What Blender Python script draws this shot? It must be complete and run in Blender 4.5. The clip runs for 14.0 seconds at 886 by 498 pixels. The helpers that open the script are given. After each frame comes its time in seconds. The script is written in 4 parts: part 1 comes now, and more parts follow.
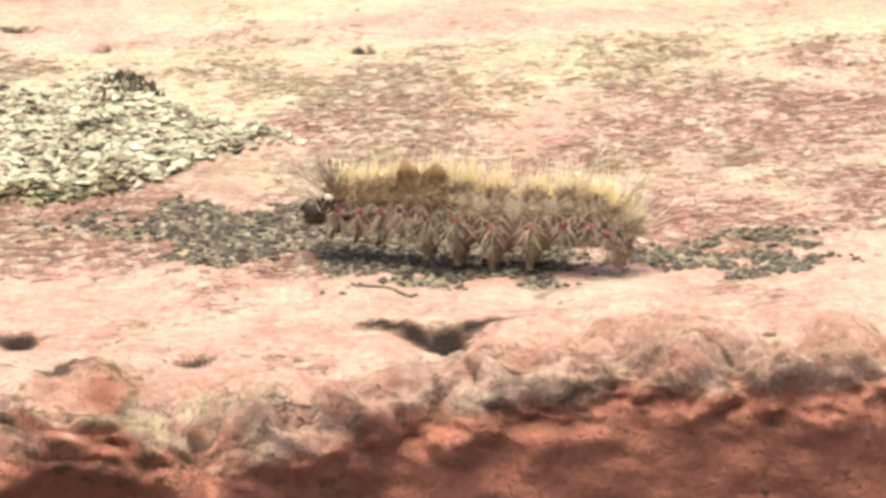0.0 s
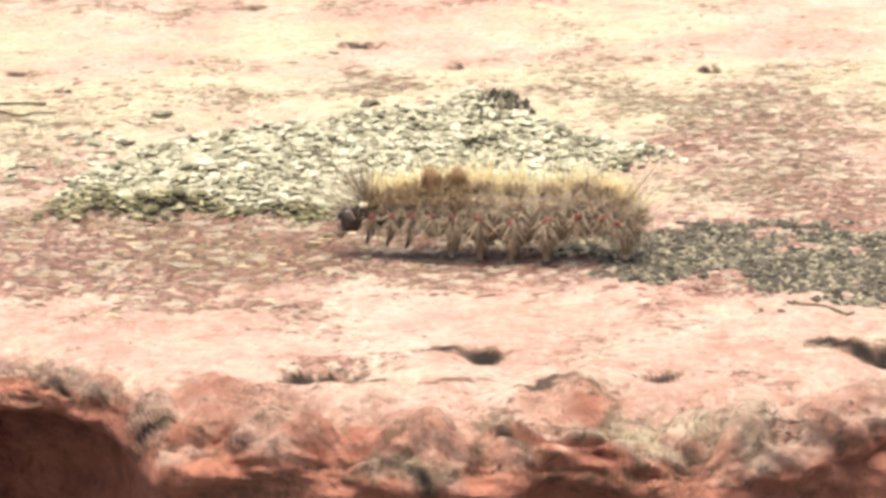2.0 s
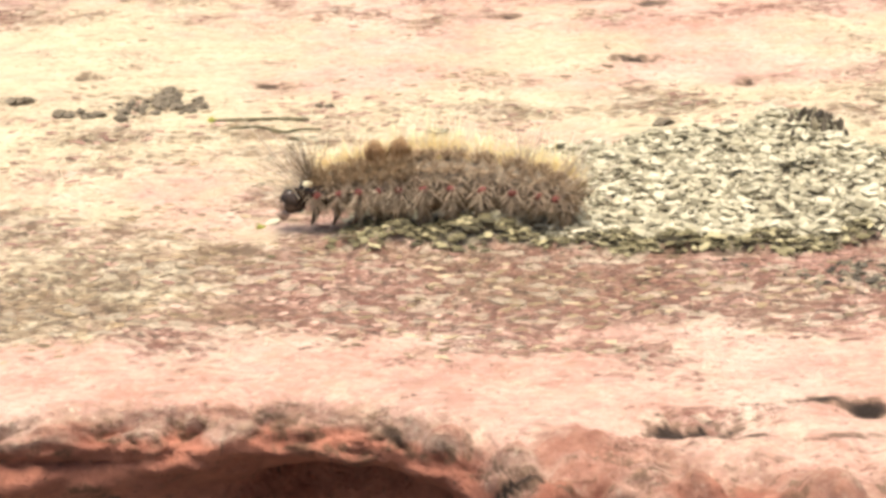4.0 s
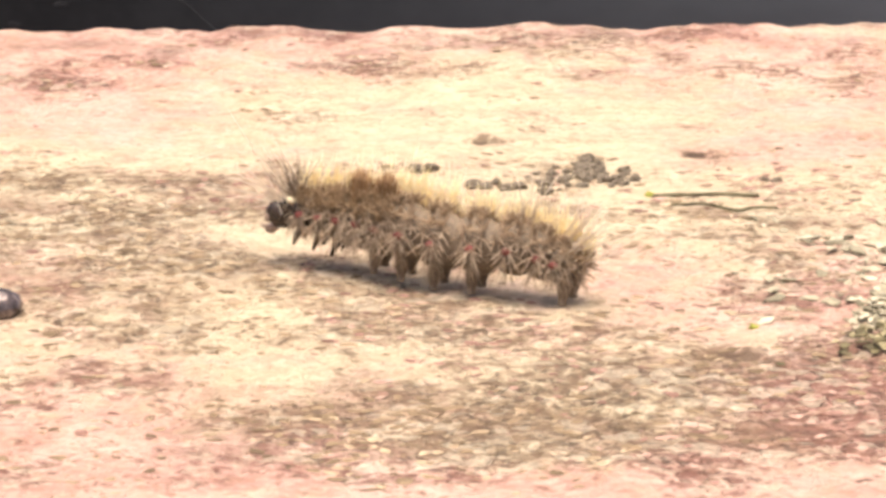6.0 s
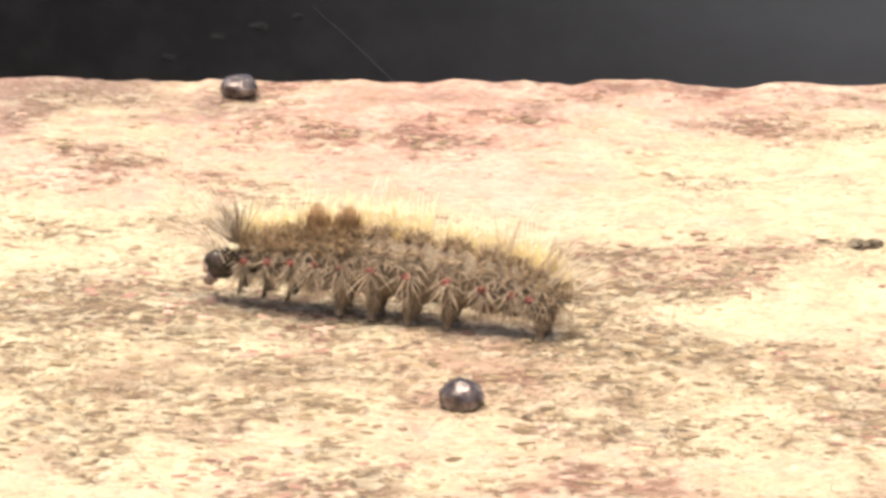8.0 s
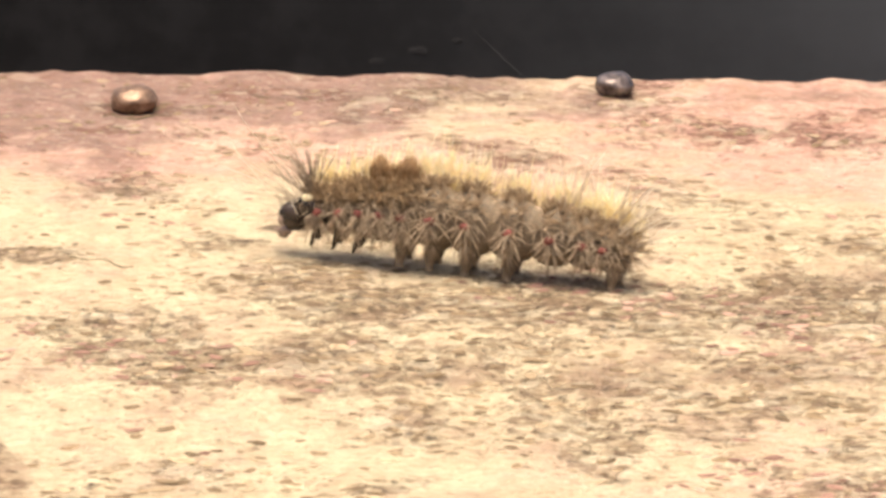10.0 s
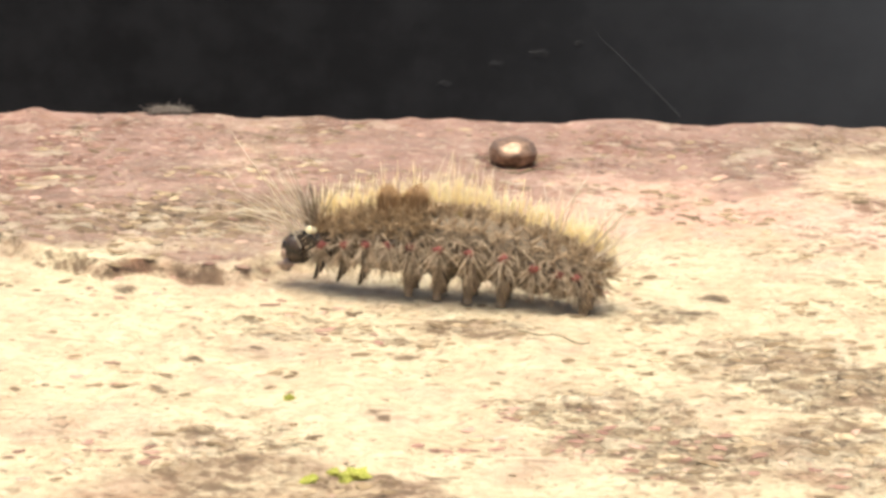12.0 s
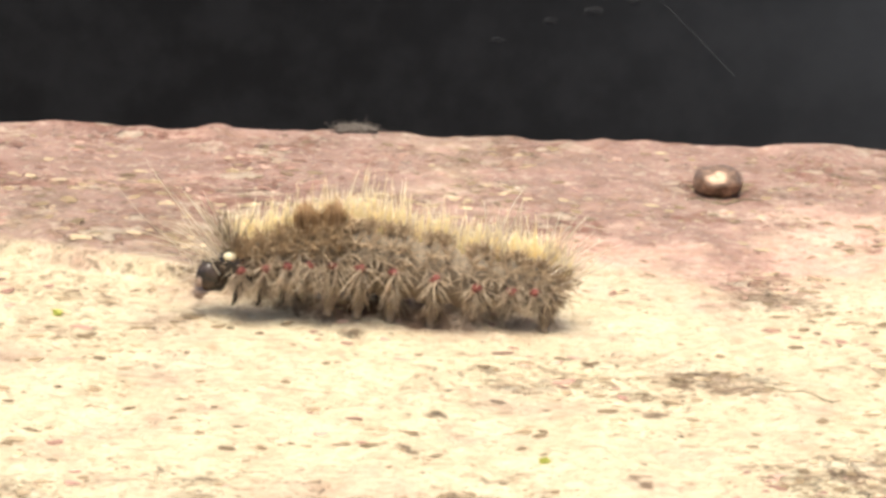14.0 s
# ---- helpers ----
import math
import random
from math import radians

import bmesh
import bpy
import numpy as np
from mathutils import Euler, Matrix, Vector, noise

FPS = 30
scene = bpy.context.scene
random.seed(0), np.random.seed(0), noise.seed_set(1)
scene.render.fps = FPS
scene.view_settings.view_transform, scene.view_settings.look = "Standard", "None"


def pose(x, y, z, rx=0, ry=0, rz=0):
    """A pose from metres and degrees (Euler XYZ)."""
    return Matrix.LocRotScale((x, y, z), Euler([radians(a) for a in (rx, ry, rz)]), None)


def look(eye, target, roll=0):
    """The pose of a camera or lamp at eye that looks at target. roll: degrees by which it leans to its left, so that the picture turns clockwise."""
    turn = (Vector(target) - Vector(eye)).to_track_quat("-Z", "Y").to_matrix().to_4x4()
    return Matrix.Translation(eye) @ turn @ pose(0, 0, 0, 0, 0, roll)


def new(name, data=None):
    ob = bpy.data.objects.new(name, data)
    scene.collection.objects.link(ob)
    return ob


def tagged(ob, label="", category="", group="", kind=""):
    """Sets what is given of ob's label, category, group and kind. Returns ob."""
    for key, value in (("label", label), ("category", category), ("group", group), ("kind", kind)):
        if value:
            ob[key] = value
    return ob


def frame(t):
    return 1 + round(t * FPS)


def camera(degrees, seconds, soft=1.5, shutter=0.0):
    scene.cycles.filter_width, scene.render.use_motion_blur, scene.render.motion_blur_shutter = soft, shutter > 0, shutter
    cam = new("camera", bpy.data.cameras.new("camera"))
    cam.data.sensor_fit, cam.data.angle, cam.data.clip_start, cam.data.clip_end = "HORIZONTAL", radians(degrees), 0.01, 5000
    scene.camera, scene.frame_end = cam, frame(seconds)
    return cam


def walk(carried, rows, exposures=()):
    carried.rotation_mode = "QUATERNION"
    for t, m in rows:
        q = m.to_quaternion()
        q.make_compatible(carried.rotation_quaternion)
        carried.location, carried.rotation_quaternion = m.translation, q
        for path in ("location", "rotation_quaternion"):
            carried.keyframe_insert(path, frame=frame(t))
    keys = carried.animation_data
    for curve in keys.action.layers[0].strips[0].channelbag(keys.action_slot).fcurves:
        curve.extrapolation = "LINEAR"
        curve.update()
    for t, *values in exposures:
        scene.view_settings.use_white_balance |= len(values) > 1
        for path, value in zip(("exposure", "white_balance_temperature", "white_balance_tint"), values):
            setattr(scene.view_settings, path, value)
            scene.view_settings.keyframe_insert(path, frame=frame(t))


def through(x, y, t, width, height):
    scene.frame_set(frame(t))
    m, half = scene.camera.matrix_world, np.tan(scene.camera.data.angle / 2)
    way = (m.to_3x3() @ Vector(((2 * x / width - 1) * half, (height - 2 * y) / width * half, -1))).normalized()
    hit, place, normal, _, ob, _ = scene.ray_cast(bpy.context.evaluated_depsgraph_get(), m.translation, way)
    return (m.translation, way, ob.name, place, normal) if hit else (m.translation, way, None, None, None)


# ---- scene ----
cam = camera(14.00, 14.0, soft=3.5)
# seconds, eye, target, roll
PATH = [
    (0, (0.09080, -0.28621, 0.07566), (0.09659, -0.04181, 0.00000), -1.97),
    (0.5, (0.07942, -0.29199, 0.07913), (0.08618, -0.03477, 0.00000), -1.76),
    (1, (0.07234, -0.30094, 0.08045), (0.07944, -0.04002, 0.00000), -1.67),
    (1.5, (0.06744, -0.30075, 0.08268), (0.07488, -0.03580, -0.00000), -1.59),
    (2, (0.05786, -0.29550, 0.08275), (0.06575, -0.03360, 0.00000), -1.44),
    (2.2, (0.05545, -0.29409, 0.08387), (0.06422, -0.02983, -0.00000), -1.28),
    (4.3, (0.03012, -0.25639, 0.07648), (0.03703, -0.01264, 0.00000), -0.96),
    (4.5, (0.02657, -0.24779, 0.07593), (0.03347, -0.00498, 0.00000), -1.03),
    (5, (0.02009, -0.24729, 0.07612), (0.02636, -0.00371, 0.00000), -0.93),
    (5.5, (0.01247, -0.24356, 0.07179), (0.01789, -0.01374, 0.00000), -0.69),
    (6, (0.00387, -0.23515, 0.07386), (0.00955, 0.00071, 0.00000), -0.19),
    (6.5, (-0.00885, -0.22734, 0.07292), (-0.00404, 0.00880, 0.00000), 0.06),
    (7, (-0.01630, -0.22106, 0.07397), (-0.01136, 0.01645, 0.00000), 0.33),
    (7.5, (-0.02358, -0.21443, 0.07100), (-0.01848, 0.01451, 0.00000), 0.51),
    (8, (-0.02516, -0.21078, 0.07015), (-0.01979, 0.01898, 0.00000), 0.69),
    (8.5, (-0.04222, -0.20642, 0.06757), (-0.03557, 0.02051, 0.00000), 1.03),
    (8.7, (-0.04628, -0.20447, 0.06493), (-0.04008, 0.01580, 0.00000), 0.97),
    (10.8, (-0.06406, -0.19581, 0.06318), (-0.05934, 0.02351, 0.00000), 1.05),
    (11, (-0.07560, -0.19310, 0.06303), (-0.06903, 0.02851, 0.00000), 1.10),
    (11.5, (-0.08561, -0.19189, 0.06479), (-0.07724, 0.03333, 0.00000), 1.42),
    (12, (-0.08415, -0.18798, 0.06584), (-0.07530, 0.03147, 0.00000), 1.60),
    (12.5, (-0.08780, -0.18503, 0.06792), (-0.07762, 0.03835, 0.00000), 1.76),
    (13, (-0.09196, -0.18034, 0.06750), (-0.08066, 0.03776, 0.00000), 2.10),
    (13.5, (-0.10259, -0.17773, 0.06796), (-0.08950, 0.04220, 0.00000), 2.57),
    (14, (-0.10075, -0.17848, 0.07080), (-0.08883, 0.03837, 0.00000), 2.68),
]
EXPOSURES = [(t, e, kelvin, tint) for t, e, kelvin, tint in ((0, 1.20, 6420, 6), (0.6, 1.16, 6500, 9), (1.2, 1.16, 6450, 8), (2.2, 1.23, 6150, 5), (4.4, 1.15, 6500, 9), (5, 1.18, 6500, 10), (5.5, 1.30, 6450, 10), (6, 1.18, 6650, 16), (6.5, 1.14, 6950, 17), (7.2, 1.26, 6720, 8), (8, 1.26, 6700, 10), (8.7, 1.25, 6700, 9), (10.9, 1.00, 7250, 15), (11.4, 1.14, 6520, 7), (12, 1.18, 6560, 6), (12.5, 1.23, 6400, 4), (13, 1.19, 6600, 6), (13.5, 1.20, 6600, 7), (14, 1.23, 6380, 6),)]
walk(cam, [(t, look(eye, target, roll)) for t, eye, target, roll in PATH], EXPOSURES)

# ---- world, sun, exposure ----
world = bpy.data.worlds.new("sky")
scene.world = world
world.use_nodes = True
wn = world.node_tree.nodes
sky = wn.new("ShaderNodeTexSky")
sky.sky_type, sky.sun_disc = "NISHITA", False
SUN_EL, SUN_AZ = radians(82), radians(200)      # azimuth from +y towards +x
sky.sun_elevation, sky.sun_rotation = SUN_EL, SUN_AZ
sky.dust_density, sky.ozone_density, sky.air_density = 6.0, 0.0, 0.5
wn["Background"].inputs["Strength"].default_value = 0.12
world.node_tree.links.new(sky.outputs[0], wn["Background"].inputs[0])
sun_dir = Vector((math.cos(SUN_EL) * math.sin(SUN_AZ), math.cos(SUN_EL) * math.cos(SUN_AZ), math.sin(SUN_EL)))
sun = new("sun", bpy.data.lights.new("sun", "SUN"))
sun.data.energy, sun.data.angle, sun.data.color = 2.17, radians(46), (1.0, 0.93, 0.80)
sun.matrix_world = look(tuple(sun_dir), (0, 0, 0))

CM = 0.01


# ---- materials ----
class Mat:
    """A node material, with short calls for its nodes."""

    def __init__(self, name):
        self.m = bpy.data.materials.new(name)
        self.m.use_nodes = True
        self.t = self.m.node_tree
        self.b = self.t.nodes["Principled BSDF"]

    def node(self, kind, **values):
        n = self.t.nodes.new("ShaderNode" + kind)
        for k, v in values.items():
            n.inputs[k].default_value = v
        return n

    def link(self, a, b):
        self.t.links.new(a, b)

    def coords(self, scale=(100, 100, 100)):
        tc, mp = self.node("TexCoord"), self.node("Mapping")
        mp.inputs["Scale"].default_value = scale
        self.link(tc.outputs["Object"], mp.inputs["Vector"])
        return mp.outputs[0]

    def noise(self, vec, scale, detail=4.0, rough=0.55):
        n = self.node("TexNoise", Scale=scale, Detail=detail, Roughness=rough)
        self.link(vec, n.inputs["Vector"])
        return n.outputs["Fac"]

    def warped(self, vec, scale, amount):
        """The coordinates pushed about by noise."""
        n, k, a = self.node("TexNoise", Scale=scale, Detail=3.0), self.node("VectorMath"), self.node("VectorMath")
        self.link(vec, n.inputs["Vector"])
        k.operation, a.operation = "MULTIPLY_ADD", "ADD"
        k.inputs[1].default_value, k.inputs[2].default_value = (amount,) * 3, (-amount / 2,) * 3
        self.link(n.outputs["Color"], k.inputs[0])
        self.link(vec, a.inputs[0])
        self.link(k.outputs[0], a.inputs[1])
        return a.outputs[0]

    def cells(self, vec, scale):
        """Irregular plates: the distance to their rims, and a number for each plate."""
        rim, one, sep = self.node("TexVoronoi", Scale=scale), self.node("TexVoronoi", Scale=scale), self.node("SeparateXYZ")
        rim.feature = "DISTANCE_TO_EDGE"
        self.link(vec, rim.inputs["Vector"])
        self.link(vec, one.inputs["Vector"])
        self.link(one.outputs["Color"], sep.inputs[0])
        return rim.outputs["Distance"], sep.outputs[0]

    def attr(self, name):
        n = self.node("Attribute")
        n.attribute_name = name
        return n.outputs["Fac"]

    def step(self, v, lo, hi, to_lo=0.0, to_hi=1.0):
        n = self.node("MapRange")
        n.interpolation_type = "SMOOTHSTEP"
        for k, x in zip(("From Min", "From Max", "To Min", "To Max"), (lo, hi, to_lo, to_hi)):
            n.inputs[k].default_value = x
        self.link(v, n.inputs["Value"])
        return n.outputs[0]

    def math(self, op, a, b):
        n = self.node("Math")
        n.operation = op
        for i, v in enumerate((a, b)):
            if isinstance(v, (int, float)):
                n.inputs[i].default_value = v
            else:
                self.link(v, n.inputs[i])
        return n.outputs[0]

    def mix(self, f, a, b):
        n = self.node("Mix")
        n.data_type = "RGBA"
        for i, v in ((0, f), (6, a), (7, b)):
            if isinstance(v, (int, float)):
                n.inputs[i].default_value = v
            elif isinstance(v, tuple):
                n.inputs[i].default_value = (*v, 1)
            else:
                self.link(v, n.inputs[i])
        return n.outputs[2]

    def bump(self, height, distance, strength=1.0, over=None):
        n = self.node("Bump", Strength=strength, Distance=distance)
        self.link(height, n.inputs["Height"])
        if over is not None:
            self.link(over, n.inputs["Normal"])
        self.link(n.outputs[0], self.b.inputs["Normal"])
        return n.outputs[0]

    def done(self, colour, rough=0.8, metal=0.0, spec=0.4):
        if isinstance(colour, tuple):
            self.b.inputs["Base Color"].default_value = (*colour, 1)
        else:
            self.link(colour, self.b.inputs["Base Color"])
        if isinstance(rough, (int, float)):
            self.b.inputs["Roughness"].default_value = rough
        else:
            self.link(rough, self.b.inputs["Roughness"])
        self.b.inputs["Metallic"].default_value = metal
        self.b.inputs["Specular IOR Level"].default_value = spec
        return self.m


def stone_material():
    m = Mat("weathered_red_stone")
    p, q = m.coords(), m.coords((95, 105, 100))
    broad, mid = m.noise(p, 0.9, 5, 0.6), m.noise(q, 3.2, 6, 0.62)
    fine, pits, grain = m.noise(q, 10.0, 6, 0.66), m.noise(m.coords((80, 95, 100)), 15.0, 3, 0.6), m.noise(p, 30.0, 3, 0.7)
    cream, speck, stain_shade, raw, grow = m.attr("crust"), m.attr("speck"), m.attr("stain_shade"), m.attr("raw"), m.attr("growth")
    pink = m.mix(m.step(mid, 0.33, 0.70), (0.64, 0.40, 0.315), (0.47, 0.255, 0.190))
    pink = m.mix(m.step(broad, 0.40, 0.68), pink, (0.70, 0.50, 0.395))
    pale = m.mix(m.step(mid, 0.34, 0.68), (0.68, 0.59, 0.395), (0.57, 0.455, 0.30))
    c = m.mix(m.step(m.math("ADD", cream, m.math("MULTIPLY", m.math("SUBTRACT", mid, 0.5), 1.2)), 0.25, 0.80), pink, pale)
    mauve, olive = m.noise(m.coords((60, 75, 100)), 2.0, 6, 0.66), m.noise(m.coords((90, 100, 100)), 3.0, 5, 0.66)
    c = m.mix(m.math("MULTIPLY", m.step(mauve, 0.47, 0.64), 0.34), c, (0.44, 0.272, 0.228))
    c = m.mix(m.math("MULTIPLY", m.step(olive, 0.51, 0.66), 0.26), c, (0.33, 0.25, 0.14))
    c = m.mix(m.math("MULTIPLY", m.step(m.noise(q, 1.4, 5, 0.7), 0.56, 0.70), 0.55), c, (0.74, 0.63, 0.45))
    c = m.mix(m.math("MULTIPLY", m.step(m.math("ADD", m.attr("mottle"), m.math("MULTIPLY", m.math("SUBTRACT", mauve, 0.5), 3.5)), 0.35, 1.1), 0.42), c, m.mix(m.step(mid, 0.42, 0.58), (0.25, 0.134, 0.084), (0.16, 0.088, 0.053)))
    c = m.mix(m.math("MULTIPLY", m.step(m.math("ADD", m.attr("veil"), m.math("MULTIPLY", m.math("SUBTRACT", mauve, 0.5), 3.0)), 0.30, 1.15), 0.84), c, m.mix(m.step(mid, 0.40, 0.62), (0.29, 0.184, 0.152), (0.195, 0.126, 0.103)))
    fleck = m.noise(m.coords((80, 90, 100)), 19.0, 4, 0.6)
    c = m.mix(m.math("MULTIPLY", m.step(fleck, 0.50, 0.66), 0.34), c, (0.40, 0.245, 0.145))
    c = m.mix(m.math("MULTIPLY", m.step(fleck, 0.46, 0.34), 0.30), c, (0.74, 0.65, 0.47))
    red = m.mix(m.step(mid, 0.36, 0.66), (0.47, 0.192, 0.122), (0.33, 0.129, 0.083))
    c = m.mix(m.step(m.math("ADD", raw, m.math("MULTIPLY", m.math("SUBTRACT", mid, 0.5), 0.7)), 0.15, 0.85), c, red)
    # hollows of the grain painted brown as if shaded, and scattered dark pits
    hollow = m.step(m.math("SUBTRACT", fine, m.math("MULTIPLY", speck, 0.17)), 0.25, 0.43, 1.0, 0.0)
    c = m.mix(m.math("MULTIPLY", hollow, 0.75), c, m.mix(m.step(cream, 0.35, 0.7), (0.22, 0.105, 0.072), (0.21, 0.145, 0.083)))
    dots = m.step(m.math("ADD", pits, m.math("MULTIPLY", speck, 0.13)), 0.65, 0.74)
    # thin wrinkles in the crust
    wrinkle = m.step(m.noise(m.coords((40, 150, 100)), 5.0, 3, 0.6), 0.62, 0.72)
    big = m.step(m.noise(m.coords((70, 90, 100)), 6.0, 3, 0.62), 0.685, 0.72)
    c = m.mix(m.math("MULTIPLY", big, 0.85), c, (0.085, 0.055, 0.037))
    c = m.mix(m.math("MULTIPLY", wrinkle, 0.5), c, (0.15, 0.095, 0.06))
    c = m.mix(m.math("MULTIPLY", dots, 0.66), c, (0.075, 0.052, 0.036))
    # small lifted plates of crust, with brown rims and gaps where one has come away
    rim, which = m.cells(m.warped(m.coords((62, 88, 100)), 8.0, 0.07), 11.0)
    _, which_small = m.cells(m.warped(m.coords((70, 100, 100)), 12.0, 0.05), 20.0)
    loose = m.step(m.math("ADD", speck, m.math("MULTIPLY", m.math("SUBTRACT", m.noise(p, 2.6, 4, 0.6), 0.5), 1.8)), 0.25, 0.85)
    # gaps get a dark colour for the shade down in them
    gap_tone = m.mix(m.step(cream, 0.30, 0.75), (0.20, 0.088, 0.062), (0.185, 0.120, 0.072))
    c = m.mix(m.math("MULTIPLY", m.math("MULTIPLY", m.step(which, 0.76, 0.84), loose), 0.45), c, gap_tone)
    c = m.mix(m.math("MULTIPLY", m.math("MULTIPLY", m.step(which_small, 0.80, 0.86), m.math("ADD", 0.25, loose)), 0.55), c, gap_tone)
    c = m.mix(m.math("MULTIPLY", m.math("MULTIPLY", m.step(which, 0.26, 0.18), loose), 0.35), c, (0.76, 0.67, 0.49))
    # brown stains, and painted shade of dents and creases, near-black where strongest
    dirt_shade = m.step(m.math("ADD", stain_shade, m.math("MULTIPLY", m.math("SUBTRACT", fine, 0.5), 3.2)), 0.30, 0.95)
    c = m.mix(m.math("MULTIPLY", dirt_shade, 0.78), c, (0.140, 0.086, 0.050))
    c = m.mix(m.step(stain_shade, 0.74, 1.18), c, (0.022, 0.014, 0.010))
    film = m.step(m.math("ADD", grow, m.math("MULTIPLY", m.math("SUBTRACT", fine, 0.5), 1.4)), 0.3, 0.8)
    c = m.mix(m.math("MULTIPLY", film, 0.8), c, (0.24, 0.215, 0.14))
    c = m.mix(m.math("MULTIPLY", m.step(grain, 0.58, 0.80), 0.35), c, (0.24, 0.16, 0.12))
    plate = m.math("MULTIPLY", m.math("MULTIPLY", m.step(rim, 0.0, 0.12), m.step(which, 0.84, 0.76)), loose)
    first = m.bump(m.math("ADD", fine, m.math("MULTIPLY", plate, 0.35)), 0.0010, 1.0)
    m.bump(grain, 0.00020, 0.9, first)
    return m.done(c, 0.85, 0, 0.25)


def grain_material(name, dark, mid, light, bias=0.5):
    m = Mat(name)
    g = m.node("NewGeometry")
    p = m.coords()
    n = m.noise(p, 22, 4, 0.6)
    r = g.outputs["Random Per Island"]
    c = m.mix(m.step(r, 0.0, bias), dark, mid)
    c = m.mix(m.step(r, bias, 1.0), c, light)
    c = m.mix(m.math("MULTIPLY", m.step(n, 0.52, 0.72), 0.55), c, dark)
    c = m.mix(m.math("MULTIPLY", m.step(m.noise(p, 5.0, 4, 0.65), 0.53, 0.66), 0.60), c, dark)
    m.bump(n, 0.0002, 0.8)
    return m.done(c, 0.9, 0, 0.2)


def simple_material(name, colour, other, rough, scale=20.0, metal=0.0, spec=0.4, depth=0.0, detail=4.0):
    m = Mat(name)
    n = m.noise(m.coords(), scale, detail, 0.6)
    if depth:
        m.bump(n, depth, 0.7)
    return m.done(m.mix(m.step(n, 0.35, 0.68), colour, other), rough, metal, spec)


def hair_material(name, root, tip, through=0.45):
    """Hair, with light passing through it, and a paler strand here and there."""
    m = Mat(name)
    g = m.node("NewGeometry")
    c = m.mix(g.outputs["Random Per Island"], root, tip)
    m.done(c, 0.5, 0, 0.3)
    tr, mx = m.node("BsdfTranslucent"), m.node("MixShader")
    m.link(c, tr.inputs["Color"])
    mx.inputs[0].default_value = through
    m.link(m.b.outputs[0], mx.inputs[1])
    m.link(tr.outputs[0], mx.inputs[2])
    m.link(mx.outputs[0], m.t.nodes["Material Output"].inputs["Surface"])
    return m.m


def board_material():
    """Black paint with a grey sheen put into its colour, stronger along the board and towards its top."""
    m = Mat("black_board_painted_sheen")
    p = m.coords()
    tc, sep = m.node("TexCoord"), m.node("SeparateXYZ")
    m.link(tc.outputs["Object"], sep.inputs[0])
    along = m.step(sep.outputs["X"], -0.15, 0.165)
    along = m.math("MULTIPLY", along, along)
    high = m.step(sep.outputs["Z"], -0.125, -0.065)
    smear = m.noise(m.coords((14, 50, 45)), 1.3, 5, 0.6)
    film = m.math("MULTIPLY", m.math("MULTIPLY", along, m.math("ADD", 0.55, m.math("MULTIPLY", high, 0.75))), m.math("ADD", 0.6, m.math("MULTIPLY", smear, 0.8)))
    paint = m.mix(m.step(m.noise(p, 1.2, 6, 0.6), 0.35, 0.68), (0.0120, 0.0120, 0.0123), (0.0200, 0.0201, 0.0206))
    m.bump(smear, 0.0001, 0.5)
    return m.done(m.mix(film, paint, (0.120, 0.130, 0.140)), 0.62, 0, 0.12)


STONE = stone_material()
LICHEN = grain_material("crusty_lichen", (0.150, 0.132, 0.086), (0.37, 0.335, 0.230), (0.51, 0.468, 0.345), 0.50)
DARK_LICHEN = grain_material("dark_lichen", (0.046, 0.038, 0.029), (0.115, 0.095, 0.068), (0.34, 0.29, 0.19), 0.74)
MOSSY = grain_material("mossy_crust", (0.066, 0.056, 0.032), (0.15, 0.128, 0.066), (0.40, 0.35, 0.20), 0.60)
CRUMB = grain_material("dark_crumb", (0.04, 0.034, 0.025), (0.10, 0.082, 0.058), (0.17, 0.14, 0.10), 0.5)
OLIVE_CHIP = grain_material("olive_brown_chip", (0.13, 0.092, 0.054), (0.25, 0.180, 0.105), (0.46, 0.36, 0.23), 0.55)
ROSE_CHIP = grain_material("rose_brown_chip", (0.16, 0.088, 0.066), (0.30, 0.175, 0.132), (0.50, 0.34, 0.26), 0.55)
SKIN = simple_material("caterpillar_skin", (0.150, 0.112, 0.072), (0.25, 0.190, 0.126), 0.6, 38, 0, 0.35, 0.00012)
BELLY = simple_material("caterpillar_leg", (0.13, 0.095, 0.062), (0.22, 0.165, 0.11), 0.55, 40, 0, 0.35)
BLACK = simple_material("glossy_black_head", (0.012, 0.009, 0.007), (0.075, 0.050, 0.034), 0.27, 14, 0, 0.5)
# cream colour paints the sky's highlight on a dark glossy wart
COLLAR = simple_material("wart_highlight_cream", (0.78, 0.70, 0.42), (0.88, 0.80, 0.55), 0.18, 40, 0, 0.6)
FACE = simple_material("pale_mouthparts", (0.24, 0.17, 0.125), (0.40, 0.29, 0.22), 0.4, 40)
RED = simple_material("red_wart", (0.18, 0.046, 0.036), (0.27, 0.084, 0.064), 0.7, 60)
BUFF = hair_material("buff_bristle", (0.34, 0.260, 0.175), (0.70, 0.570, 0.41), 0.40)
YELLOW = hair_material("yellow_hair", (0.98, 0.84, 0.47), (0.99, 0.94, 0.77), 0.60)
DUN = hair_material("dun_bristle", (0.28, 0.200, 0.124), (0.58, 0.438, 0.285), 0.35)
BROWN = hair_material("brown_tuft_hair", (0.28, 0.195, 0.114), (0.55, 0.400, 0.24), 0.40)
TUFT = hair_material("tuft_hair", (0.19, 0.112, 0.056), (0.45, 0.280, 0.142), 0.3)
GREY = hair_material("dark_hair", (0.17, 0.130, 0.095), (0.36, 0.285, 0.21), 0.35)
